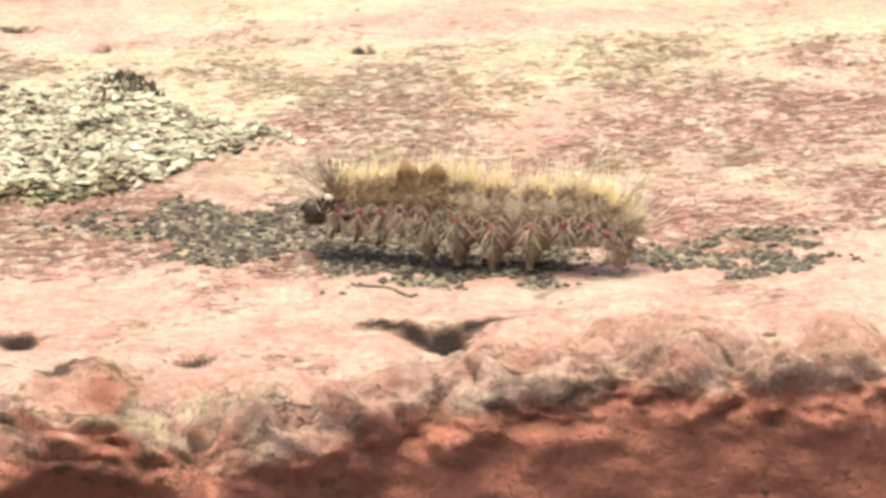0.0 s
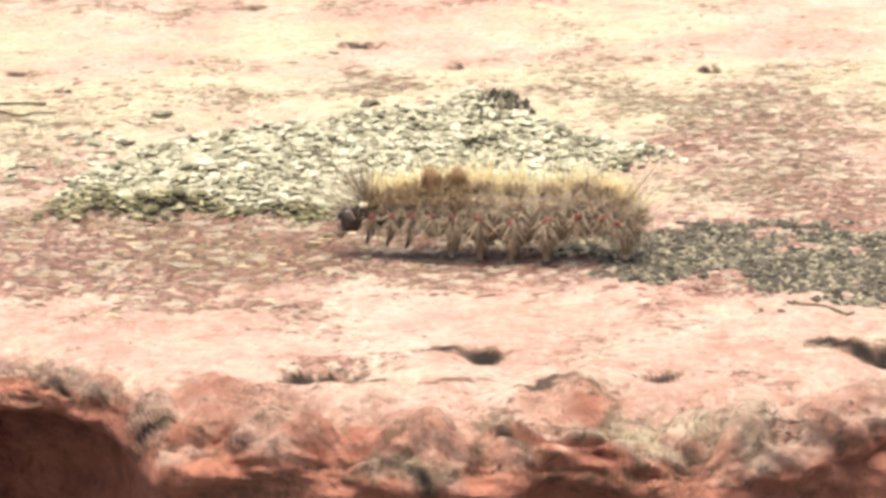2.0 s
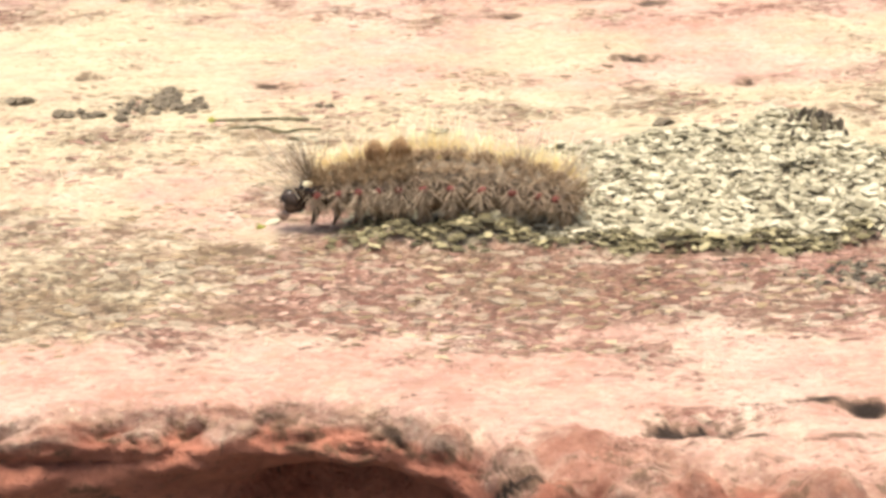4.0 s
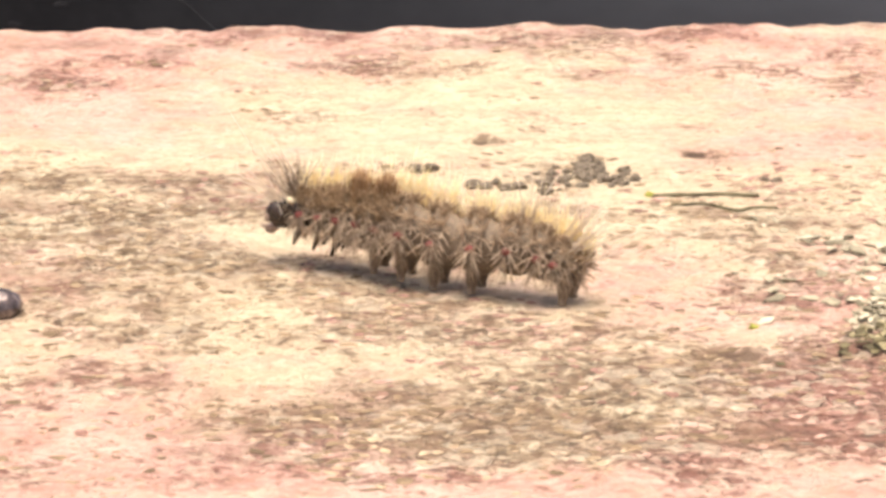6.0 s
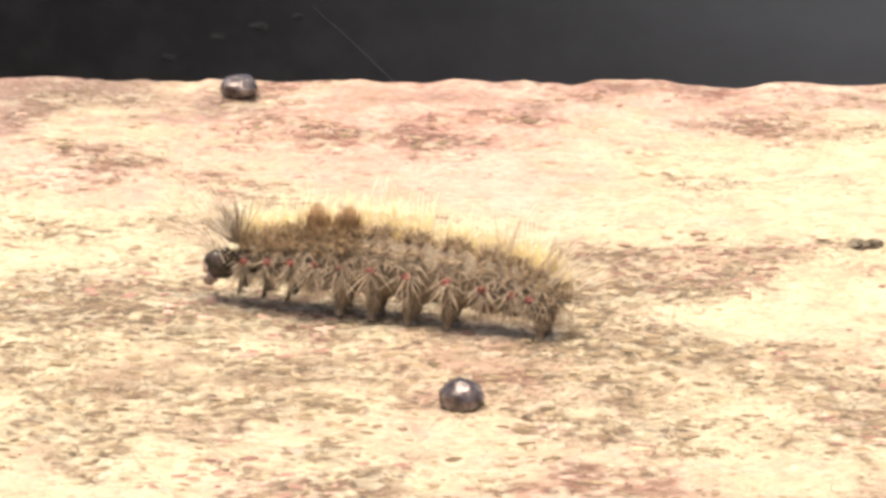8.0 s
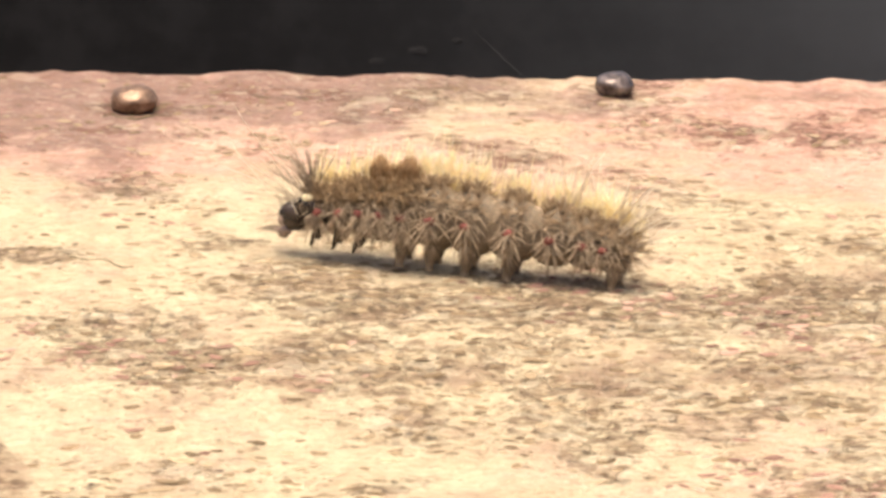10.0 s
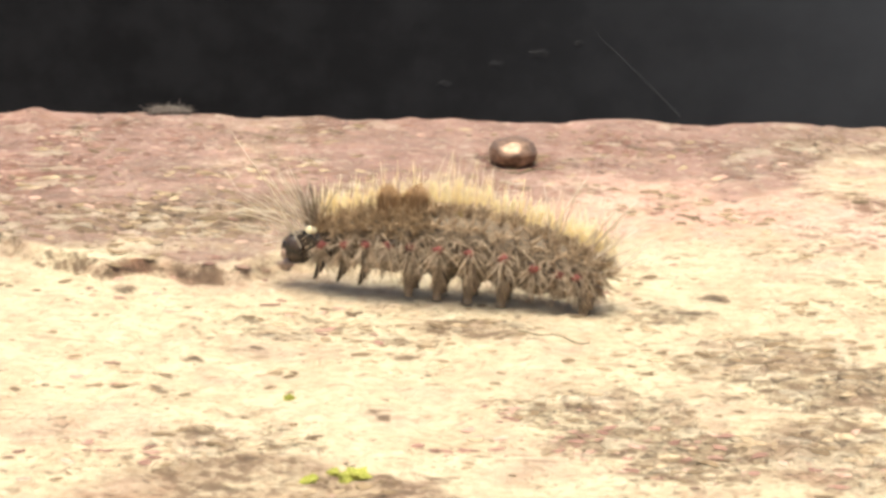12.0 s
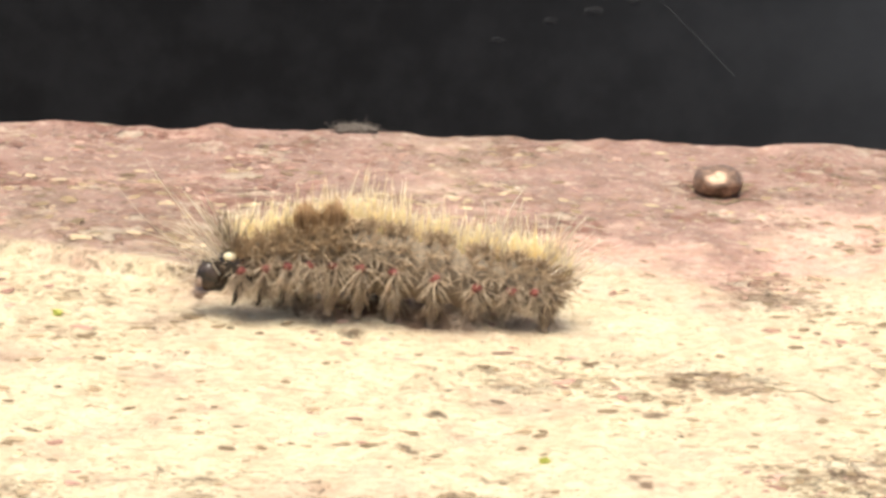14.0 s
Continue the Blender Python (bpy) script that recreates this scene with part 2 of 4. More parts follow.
WHITE = hair_material("pale_hair", (0.66, 0.56, 0.42), (0.80, 0.72, 0.58), 0.5)
SEED_BLACK = simple_material("glossy_black_shell", (0.06, 0.048, 0.046), (0.27, 0.215, 0.19), 0.26, 12, 0.55, 0.6, 0.0002)
SEED_BRONZE = simple_material("glossy_bronze_shell", (0.14, 0.085, 0.055), (0.30, 0.19, 0.125), 0.40, 20, 0.55, 0.7, 0.0001)
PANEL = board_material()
SCUFF = simple_material("pale_scuff", (0.014, 0.0143, 0.0147), (0.023, 0.0235, 0.024), 0.8, 60)
THREAD = simple_material("silk", (0.044, 0.045, 0.047), (0.062, 0.064, 0.066), 0.8, 40)
MOSS = simple_material("yellow_green_moss", (0.25, 0.26, 0.045), (0.38, 0.385, 0.09), 0.85, 60, 0, 0.2, 0.0002)
TWIG = simple_material("dry_stalk", (0.075, 0.068, 0.032), (0.17, 0.145, 0.08), 0.85, 30)
WEB = simple_material("grey_fluff", (0.13, 0.110, 0.092), (0.22, 0.190, 0.160), 0.95, 60, 0, 0.2, 0.0006)
PLAIN = simple_material("plain_brickwork", (0.34, 0.16, 0.11), (0.42, 0.22, 0.16), 0.9, 0.2)
EARTH = simple_material("grey_ground", (0.10, 0.095, 0.085), (0.16, 0.15, 0.13), 0.9, 0.02)


# ---- mesh helpers ----
def hash_grid(ix, iy, seed):
    h = (ix.astype(np.int64) * 374761393 + iy.astype(np.int64) * 668265263 + seed * 974711) & 0x7FFFFFFF
    h = ((h ^ (h >> 13)) * 1274126177) & 0x7FFFFFFF
    return ((h ^ (h >> 16)) & 0xFFFF) / 65535.0 * 2 * np.pi


def perlin(x, y, seed=0):
    """Gradient noise, about -0.7 to 0.7."""
    x0, y0 = np.floor(x), np.floor(y)
    fx, fy = x - x0, y - y0
    u, v = fx * fx * fx * (fx * (fx * 6 - 15) + 10), fy * fy * fy * (fy * (fy * 6 - 15) + 10)

    def corner(a, b):
        t = hash_grid(x0 + a, y0 + b, seed)
        return np.cos(t) * (fx - a) + np.sin(t) * (fy - b)

    low = corner(0, 0) * (1 - u) + corner(1, 0) * u
    high = corner(0, 1) * (1 - u) + corner(1, 1) * u
    return low * (1 - v) + high * v


def fbm(x, y, octaves=4, seed=0, gain=0.5):
    out, amp = np.zeros(np.broadcast(x, y).shape), 1.0
    for k in range(octaves):
        out, amp = out + amp * perlin(x * 2**k + 13.7 * k, y * 2**k - 7.3 * k, seed + k), amp * gain
    return out


def smooth(v, lo, hi):
    t = np.clip((v - lo) / (hi - lo), 0, 1)
    return t * t * (3 - 2 * t)


def mesh_from(name, verts, faces, material, shade=True):
    me = bpy.data.meshes.new(name)
    me.from_pydata([tuple(v) for v in verts], [], [tuple(f) for f in faces])
    me.materials.append(material)
    if shade:
        me.polygons.foreach_set("use_smooth", [True] * len(me.polygons))
    me.update()
    return me


def part(name, bm, material, parent, label=""):
    """Links a bmesh, or a finished mesh, as one part of a thing."""
    if isinstance(bm, bmesh.types.BMesh):
        me = bpy.data.meshes.new(name)
        bm.to_mesh(me)
        bm.free()
        me.materials.append(material)
        me.polygons.foreach_set("use_smooth", [True] * len(me.polygons))
    else:
        me = bm
    ob = new(name, me)
    ob.parent = parent
    return tagged(ob, label)


def blob(centre, radii, seed, rough=0.12, div=2, freq=2.0):
    """A lumpy ball, in centimetres."""
    bm = bmesh.new()
    bmesh.ops.create_icosphere(bm, subdivisions=div, radius=1)
    off = Vector((seed * 3.1, seed * 1.7, seed * 0.9))
    for v in bm.verts:
        k = 1 + rough * noise.noise(v.co * freq + off)
        v.co = Vector([(c + v.co[i] * k * r) * CM for i, (c, r) in enumerate(zip(centre, radii))])
    return bm


def hairs(roots, ways, lengths, radius, seed, droop=0.0, curl=0.15):
    """Tapered three-sided curved strands, as verts and faces, in centimetres."""
    g = np.random.default_rng(seed)
    n = len(roots)
    roots, ways = np.array(roots, float), np.array(ways, float)
    ways /= np.linalg.norm(ways, axis=1)[:, None]
    lengths = np.array(lengths, float)[:, None]
    side = np.cross(ways, g.normal(size=(n, 3)))
    side /= np.linalg.norm(side, axis=1)[:, None] + 1e-9
    other = np.cross(ways, side)
    bend = side * g.normal(0, curl, (n, 1)) + np.array([0, 0, -droop])
    rad = radius * g.uniform(0.75, 1.25, (n, 1))
    verts = np.empty((n, 10, 3))
    for j, (t, w) in enumerate(((0.0, 1.0), (0.36, 0.85), (0.72, 0.6))):
        line = roots + (ways * t + bend * 0.55 * t * t) * lengths
        for k in range(3):
            a = 2 * np.pi * k / 3
            verts[:, 3 * j + k] = line + (side * np.cos(a) + other * np.sin(a)) * rad * w
    verts[:, 9] = roots + (ways + bend * 0.55) * lengths
    one = []
    for k in range(3):
        j = (k + 1) % 3
        one += [(k, j, 3 + j, 3 + k), (3 + k, 3 + j, 6 + j, 6 + k), (6 + k, 6 + j, 9)]
    faces = [tuple(v + 10 * i for v in f) for i in range(n) for f in one]
    return verts.reshape(-1, 3) * CM, faces


def grains(places, sizes, seed, flat=0.7, tilt=0.6, spin=3.14, long=1.0):
    """Many small angular lumps in one mesh, in centimetres."""
    g = np.random.default_rng(seed)
    bm = bmesh.new()
    bmesh.ops.create_icosphere(bm, subdivisions=1, radius=1)
    base = np.array([v.co[:] for v in bm.verts])
    tris = np.array([[v.index for v in f.verts] for f in bm.faces])
    bm.free()
    nb, verts, faces = len(base), [], []
    for i, (p, s) in enumerate(zip(places, sizes)):
        k = base * (1 + g.uniform(-0.38, 0.38, (nb, 1)))
        k[:, 2] += k[:, 0] * g.uniform(-tilt, tilt) + k[:, 1] * g.uniform(-tilt, tilt)
        a = g.uniform(-spin, spin)
        rot = np.array([[math.cos(a), -math.sin(a), 0], [math.sin(a), math.cos(a), 0], [0, 0, 1]])
        k = (k * np.array([long * g.uniform(0.8, 1.45), g.uniform(0.7, 1.0), flat * g.uniform(0.7, 1.3)])) @ rot.T
        verts.append(p + k * s)
        faces.append(tris + i * nb)
    return np.concatenate(verts) * CM, np.concatenate(faces)


# ---- the stone ledge ----
BACK, LOW = 3.86, -5.0                      # back edge and underside
DEEP = 1.65                                 # centimetres across the ledge for each step of its plan


def lip_y(x):
    """How far the top reaches to the front at x."""
    base = np.interp(x, [-60, 1.0, 3.3, 4.1, 4.6, 6.0, 6.4, 6.75, 7.05, 7.5, 7.85, 8.12, 8.37, 8.8, 9.2, 9.66, 10.3, 10.9, 12.2, 60],
                     [-3.74, -3.68, -3.52, -3.80, -4.50, -4.74, -4.94, -4.88, -4.64, -4.58, -4.88, -5.14, -4.98, -4.76, -4.62, -4.44, -4.34, -4.28, -4.4, -4.4])
    return base + 0.07 * perlin(x * 0.9, x * 0 + 3.3, 5) + 0.07 * perlin(x * 2.3, x * 0 + 1.3, 6)


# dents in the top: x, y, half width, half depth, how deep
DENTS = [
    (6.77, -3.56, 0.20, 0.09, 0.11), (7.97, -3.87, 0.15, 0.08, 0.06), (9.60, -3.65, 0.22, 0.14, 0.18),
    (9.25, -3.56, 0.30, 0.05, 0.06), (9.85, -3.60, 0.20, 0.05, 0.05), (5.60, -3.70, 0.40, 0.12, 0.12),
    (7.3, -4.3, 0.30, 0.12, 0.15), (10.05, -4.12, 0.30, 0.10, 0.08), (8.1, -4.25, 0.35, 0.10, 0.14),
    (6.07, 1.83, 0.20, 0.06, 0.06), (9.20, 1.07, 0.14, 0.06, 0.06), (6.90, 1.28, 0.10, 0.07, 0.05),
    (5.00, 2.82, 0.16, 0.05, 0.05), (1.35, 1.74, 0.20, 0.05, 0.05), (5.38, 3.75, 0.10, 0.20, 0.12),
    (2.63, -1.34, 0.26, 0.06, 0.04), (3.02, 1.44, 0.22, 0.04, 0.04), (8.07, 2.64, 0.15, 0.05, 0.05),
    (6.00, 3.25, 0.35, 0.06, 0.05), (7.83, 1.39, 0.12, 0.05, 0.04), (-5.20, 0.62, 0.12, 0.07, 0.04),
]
# dark growths and streaks on the top, and shade painted into its dents: x, y, half width, half depth, strength
STAINS_AND_SHADE = [
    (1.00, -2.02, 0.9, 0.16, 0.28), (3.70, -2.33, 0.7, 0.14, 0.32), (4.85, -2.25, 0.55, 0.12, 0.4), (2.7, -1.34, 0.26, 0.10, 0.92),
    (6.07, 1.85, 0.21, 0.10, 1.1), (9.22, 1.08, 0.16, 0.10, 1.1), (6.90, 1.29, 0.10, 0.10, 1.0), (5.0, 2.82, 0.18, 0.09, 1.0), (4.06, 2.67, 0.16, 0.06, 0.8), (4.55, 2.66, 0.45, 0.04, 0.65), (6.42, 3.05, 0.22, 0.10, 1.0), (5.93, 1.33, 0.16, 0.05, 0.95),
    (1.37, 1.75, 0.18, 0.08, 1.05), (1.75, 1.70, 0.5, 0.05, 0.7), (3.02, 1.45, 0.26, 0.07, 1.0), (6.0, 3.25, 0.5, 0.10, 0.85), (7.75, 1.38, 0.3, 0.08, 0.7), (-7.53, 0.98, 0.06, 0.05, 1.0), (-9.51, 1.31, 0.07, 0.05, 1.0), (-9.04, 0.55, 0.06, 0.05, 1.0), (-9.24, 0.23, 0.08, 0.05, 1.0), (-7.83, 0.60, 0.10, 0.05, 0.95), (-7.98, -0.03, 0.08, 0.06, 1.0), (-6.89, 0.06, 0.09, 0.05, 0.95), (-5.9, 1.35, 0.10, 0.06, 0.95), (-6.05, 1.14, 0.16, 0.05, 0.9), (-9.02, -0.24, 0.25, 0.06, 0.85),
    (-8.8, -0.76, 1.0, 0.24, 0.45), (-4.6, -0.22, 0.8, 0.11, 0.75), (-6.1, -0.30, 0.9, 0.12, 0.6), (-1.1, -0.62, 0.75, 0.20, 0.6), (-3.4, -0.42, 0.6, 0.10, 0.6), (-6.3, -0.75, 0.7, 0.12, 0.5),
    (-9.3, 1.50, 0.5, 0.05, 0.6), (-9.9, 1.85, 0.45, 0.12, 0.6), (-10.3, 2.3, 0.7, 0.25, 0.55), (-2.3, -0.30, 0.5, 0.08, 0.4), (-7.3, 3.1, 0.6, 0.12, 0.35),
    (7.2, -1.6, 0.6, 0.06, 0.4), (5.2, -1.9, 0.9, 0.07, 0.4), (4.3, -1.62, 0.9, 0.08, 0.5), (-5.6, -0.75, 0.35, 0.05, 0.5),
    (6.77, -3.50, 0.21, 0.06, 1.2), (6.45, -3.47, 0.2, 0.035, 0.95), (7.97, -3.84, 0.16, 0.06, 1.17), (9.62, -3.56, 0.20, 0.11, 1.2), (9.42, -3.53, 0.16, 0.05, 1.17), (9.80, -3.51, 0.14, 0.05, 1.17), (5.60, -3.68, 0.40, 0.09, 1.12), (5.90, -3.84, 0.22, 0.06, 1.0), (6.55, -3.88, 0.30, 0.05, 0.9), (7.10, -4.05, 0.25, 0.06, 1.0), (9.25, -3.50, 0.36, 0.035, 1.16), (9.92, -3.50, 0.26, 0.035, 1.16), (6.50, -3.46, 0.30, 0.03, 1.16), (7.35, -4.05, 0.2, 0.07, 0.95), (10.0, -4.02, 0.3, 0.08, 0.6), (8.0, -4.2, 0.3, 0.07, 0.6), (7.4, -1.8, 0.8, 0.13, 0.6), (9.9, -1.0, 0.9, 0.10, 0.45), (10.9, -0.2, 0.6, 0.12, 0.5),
    (-13.2, 1.0, 0.6, 0.15, 0.5), (-11.2, 1.25, 0.6, 0.16, 0.65), (-10.7, 0.9, 0.4, 0.08, 0.6),
]


def lichen_span(x):
    """Front and back of the lichen crust at x."""
    front = np.interp(x, [2.9, 3.4, 4.4, 5.8, 6.4, 6.9, 7.25, 7.7, 8.1, 8.7], [-1.30, -1.36, -1.44, -1.50, -1.56, -1.62, -1.50, -1.15, -0.85, -0.62])
    back = np.interp(x, [2.9, 3.3, 3.7, 4.1, 4.8, 6.1, 7.1, 7.45, 7.9, 8.7], [-1.12, -1.10, -0.72, -0.25, 0.10, 0.36, 0.55, 0.15, -0.20, -0.55])
    return front, back


def lichen_mask(x, y):
    f, b = lichen_span(x)
    w = 0.16 * fbm(x * 2.2, y * 2.2, 3, 41)
    return smooth(y + 0.6 * w, f - 0.04, f + 0.08) * (1 - smooth(y + w, b - 0.25, b + 0.02)) * smooth(x, 3.3, 4.0) * (x < 8.7)


def dark_band(x, y, soft):
    """The patch of dark lichen: 1 inside, 0 outside."""
    mid = np.interp(x, [6.2, 7.4, 8.2, 9.3, 10.4, 11.3, 12.5], [-1.75, -1.98, -2.25, -2.42, -2.70, -2.8, -2.9])
    half = np.interp(x, [6.2, 7.0, 7.6, 8.1, 9.4, 10.2, 10.7, 11.0, 11.5, 12.2, 12.6], [0.0, 0.04, 0.20, 0.48, 0.55, 0.42, 0.08, 0.08, 0.24, 0.15, 0.0])
    w = 0.55 * fbm(x * 1.6, y * 3.4, 4, 44, 0.6)
    return 1 - smooth(np.abs(y - mid + w), half * 0.75 - soft, half * 0.95 + soft + 1e-6)


def step_line(x):
    return np.interp(x, [-30, -12.5, -10.6, -10.0, -9.6, -8.95, -8.75, -8.5, -8.0, -7.6], [2.2, 2.25, 1.86, 1.62, 1.48, 1.44, 1.47, 1.58, 1.75, 1.9]) + 0.05 * perlin(x * 3.1, x * 0 + 0.4, 17)


def top_height(x, y):
    """The relief of the top, in centimetres."""
    h = 0.035 * fbm(x * 0.45, y * 0.7, 3, 3) + 0.020 * fbm(x * 1.9, y * 3.1, 4, 9, 0.55)
    h = h + 0.018 * fbm(x * 5.0, y * 10.0, 3, 21, 0.65) * (0.5 + smooth(fbm(x * 0.6, y * 0.9, 2, 30), -0.1, 0.35))
    w = 0.05 * fbm(x * 3.0, y * 3.0, 3, 51)
    flake = smooth(y + w * 0.6, step_line(x) - 0.02, step_line(x) + 0.025) * (1 - smooth(x, -8.6, -8.1))
    h = h + 0.105 * flake * (1 - smooth(y, 2.2, 3.4))
    for a, b, rx, ry, deep in DENTS:
        d = ((x - a) / rx) ** 2 + ((y - b) / ry) ** 2 + 0.1 * w / 0.05
        h = h - deep * np.exp(-np.clip(d, 0, 30) ** 1.3)
    h = h + 0.085 * lichen_mask(x, y) * (0.8 + 1.6 * fbm(x * 2.8, y * 3.4, 3, 61) + 1.2 * np.exp(-((x - 7.12) / 0.30) ** 2 - ((y - 0.22) / 0.25) ** 2))
    h = h + 0.06 * np.exp(-((x + 6.15) / 0.22) ** 2 - ((y - 3.75) / 0.2) ** 2)
    return h


def graded(lo, hi, fine_lo, fine_hi, step, grow=1.35):
    out = list(np.arange(fine_lo, fine_hi + step / 2, step))
    s = step
    while out[-1] < hi:
        s *= grow
        out.append(min(out[-1] + s, hi))
    s = step
    while out[0] > lo:
        s *= grow
        out.insert(0, max(out[0] - s, lo))
    return np.array(out)


def speckled(x, y):
    """How thickly the crust is strewn with brown specks."""
    v = 0.36 + 1.25 * fbm(x * 0.8, y * 1.6, 4, 111, 0.65) + 0.45 * flat_band(y, -1.9, 0.9) - 0.5 * flat_band(y, -3.3, 0.45)
    v = v + 0.55 * smooth(x, 7.9, 8.8) * flat_band(y, -0.3, 1.1) - 0.55 * flat_band(y, 2.0, 0.7) * smooth(x, -4, -2)
    v = v - 0.45 * (1 - smooth(x, -6.0, -4.0)) * (1 - smooth(y, 1.3, 2.0))
    v = v + 0.45 * flat_band(y, 0.35, 0.85) * flat_band(x, -3.2, 3.2) - 0.45 * (1 - smooth(y, -1.5, -0.9)) * (1 - smooth(x, -0.5, 1.0))
    v = v - 0.9 * flat_band(x, -0.1, 0.8) * flat_band(y, 0.28, 0.30)
    return v - 0.15 * (1 - smooth(x, -6.0, -4.0)) * smooth(y, 1.9, 2.6)


def rose_patch(x, y):
    return flat_band(y + 0.1 * fbm(x * 2, y * 2, 2, 221), 0.92, 0.30) * flat_band(x, 0.05, 0.95)


def olive_patch(x, y):
    return np.exp(-((x + 0.85) / 0.5) ** 2 - ((y + 0.45) / 0.42) ** 2)


def soiled(x, y):
    """Bands along the ledge where dirt has gathered."""
    band = flat_band(y, -0.42, 0.36) * smooth(x, -7.5, -6.0) * (1 - smooth(x, 0.2, 1.4)) + 0.9 * flat_band(y, -2.0, 0.5) * smooth(x, -1.5, 0.0) * (1 - smooth(x, 5.5, 6.5))
    return band + 0.8 * flat_band(y, 0.9, 0.4) * flat_band(x, -2.0, 1.3) + rose_patch(x, y) + 0.9 * olive_patch(x, y)


def scab(x, y):
    """The dark patch of old growth at the front: 1 inside, 0 outside."""
    far = np.interp(x, [-14, -9.4, -8.5, -7.7, -7.5, -7.2, -6.9], [-0.50, -0.50, -0.45, -0.64, -0.85, -1.20, -1.7]) + 0.10 * fbm(x * 2.5, y * 3.0, 3, 181)
    return smooth(far - y, -0.03, 0.05) * (1 - smooth(far - y, 0.50, 0.80)) * (1 - smooth(x, -7.1, -6.9)) * (0.3 + 0.7 * smooth(x, -9.7, -9.2))


def build_ledge():
    xs = graded(-45, 45, -13.6, 14.2, 0.036)
    lip = lip_y(xs)[:, None]
    r = 0.36
    t_top = np.linspace(0, 1, 236)[None, :]
    y_top = BACK + (lip + r - BACK) * t_top
    z_top = 0 * y_top
    ang = np.linspace(0, np.pi / 2, 26)[None, 1:]
    y_arc, z_arc = lip + r - r * np.sin(ang), -r * (1 - np.cos(ang)) + 0 * lip
    down = np.concatenate([np.arange(0.04, 1.7, 0.042), np.linspace(1.8, -LOW - r, 14)])[None, :]
    y_face, z_face = lip + 0 * down, -r - down + 0 * lip
    ang = np.linspace(0, np.pi / 2, 7)[None, ::-1]
    rb = 0.12
    y_bk, z_bk = BACK + rb * np.sin(ang) + 0 * lip, -rb * (1 - np.cos(ang)) + 0 * lip
    y_bk, z_bk = np.concatenate([BACK + rb + 0 * lip, y_bk[:, :-1]], 1), np.concatenate([LOW + 0 * lip, z_bk[:, :-1]], 1)
    y = np.concatenate([y_bk, y_top, y_arc, y_face], 1)
    z = np.concatenate([z_bk, z_top, z_arc, z_face], 1)
    x = xs[:, None] + 0 * y
    # the outward way of the profile
    dy, dz = np.gradient(y, axis=1), np.gradient(z, axis=1)
    ln = np.hypot(dy, dz) + 1e-9
    ny, nz = dz / ln, -dy / ln
    run = np.cumsum(np.hypot(np.diff(y, axis=1, prepend=y[:, :1]), np.diff(z, axis=1, prepend=z[:, :1])), 1)
    run = run - run[:, [8]]
    top = np.where(z > -0.02, 1.0, 0.0)
    # the crumbling front, 0 on the top, 1 at the lip
    wide = np.interp(xs, [4.0, 4.7], [0.34, 1.15])[:, None]
    edge = 1 - smooth((y - lip) / wide, 0.12, 1.0)
    rise = top_height(x, y) * smooth(z, -0.5, -0.05)
    lumps = fbm(x * 0.85, run * 1.1, 3, 71, 0.5)
    ridge = 0.5 - np.abs(fbm(x * 1.3, run * 1.7, 3, 77))
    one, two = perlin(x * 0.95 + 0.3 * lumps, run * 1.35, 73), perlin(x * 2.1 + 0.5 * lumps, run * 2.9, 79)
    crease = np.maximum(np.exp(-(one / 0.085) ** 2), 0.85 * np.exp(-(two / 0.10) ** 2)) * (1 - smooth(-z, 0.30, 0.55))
    rough = edge * (0.42 * np.abs(one) + 0.24 * np.abs(two) - 0.12) + edge * (0.12 * lumps + 0.05 * (ridge - 0.25) * (1 - 0.8 * smooth(-z, 0.15, 0.5)) + 0.12 * fbm(x * 1.9 + 0.6 * lumps, run * 3.4, 4, 83, 0.55))
    strata = fbm(x * 1.1 + 0.4 * lumps, run * 6.5 + 2.0 * lumps, 4, 87, 0.6) * (1 - 0.8 * smooth(-z, 0.15, 0.5))
    rough = rough + edge * (0.03 * strata + 0.06 * fbm(x * 5.0, run * 8.0, 3, 89, 0.6))
    rough = rough * np.where(y > BACK - 0.01, 0.0, 1.0)
    rough = rough * (1 - 0.72 * smooth(-z, 0.30, 0.60)) + edge * 0.10 * fbm(x * 2.6 + lumps, run * 4.6, 4, 93, 0.6) * (1 - smooth(-z, 0.10, 0.45))
    knob = np.zeros_like(x)
    for a, b, rx, ry, k in ((8.25, 8.35, 0.36, 0.28, 0.20), (6.25, 8.55, 0.36, 0.28, 0.18), (10.4, 8.1, 0.28, 0.16, 0.14), (4.45, 8.15, 0.22, 0.38, 0.16),
                            (11.9, 8.05, 0.4, 0.2, 0.15), (7.2, 8.2, 0.3, 0.15, 0.10), (5.3, 8.2, 0.35, 0.2, 0.12)):
        q = ((x - a) / rx) ** 2 + ((run - b) / ry) ** 2 + 0.5 * fbm(x * 3, run * 3, 2, 85)
        knob = np.maximum(knob, (1 - smooth(q, 0.5, 1.2)))
        rough = rough + 0.5 * k * (1 - smooth(q, 0.2, 1.3)) - 0.04 * np.exp(-((q - 1.5) / 0.5) ** 2)
    rough = rough * np.where(y > BACK - 0.01, 0.0, 1.0)
    wob = 0.05 * perlin(x * 1.3, x * 0 + 9.1, 91) + 0.03 * perlin(x * 3.7, x * 0 + 2.1, 92)
    back = smooth(y, BACK - 0.5, BACK - 0.02)
    d = rise + rough + np.where(z < -0.02, 0, wob * back)
    # the face is undercut, deepest in the hollow at its left
    under = smooth(-z, 0.28, 0.75) * (y < 0)
    py, pz = y + ny * d + under * (0.75 * np.exp(-((x - 3.6) / 0.75) ** 2) + 0.28 * (1 - smooth(x, 8.6, 9.6))), z + nz * d
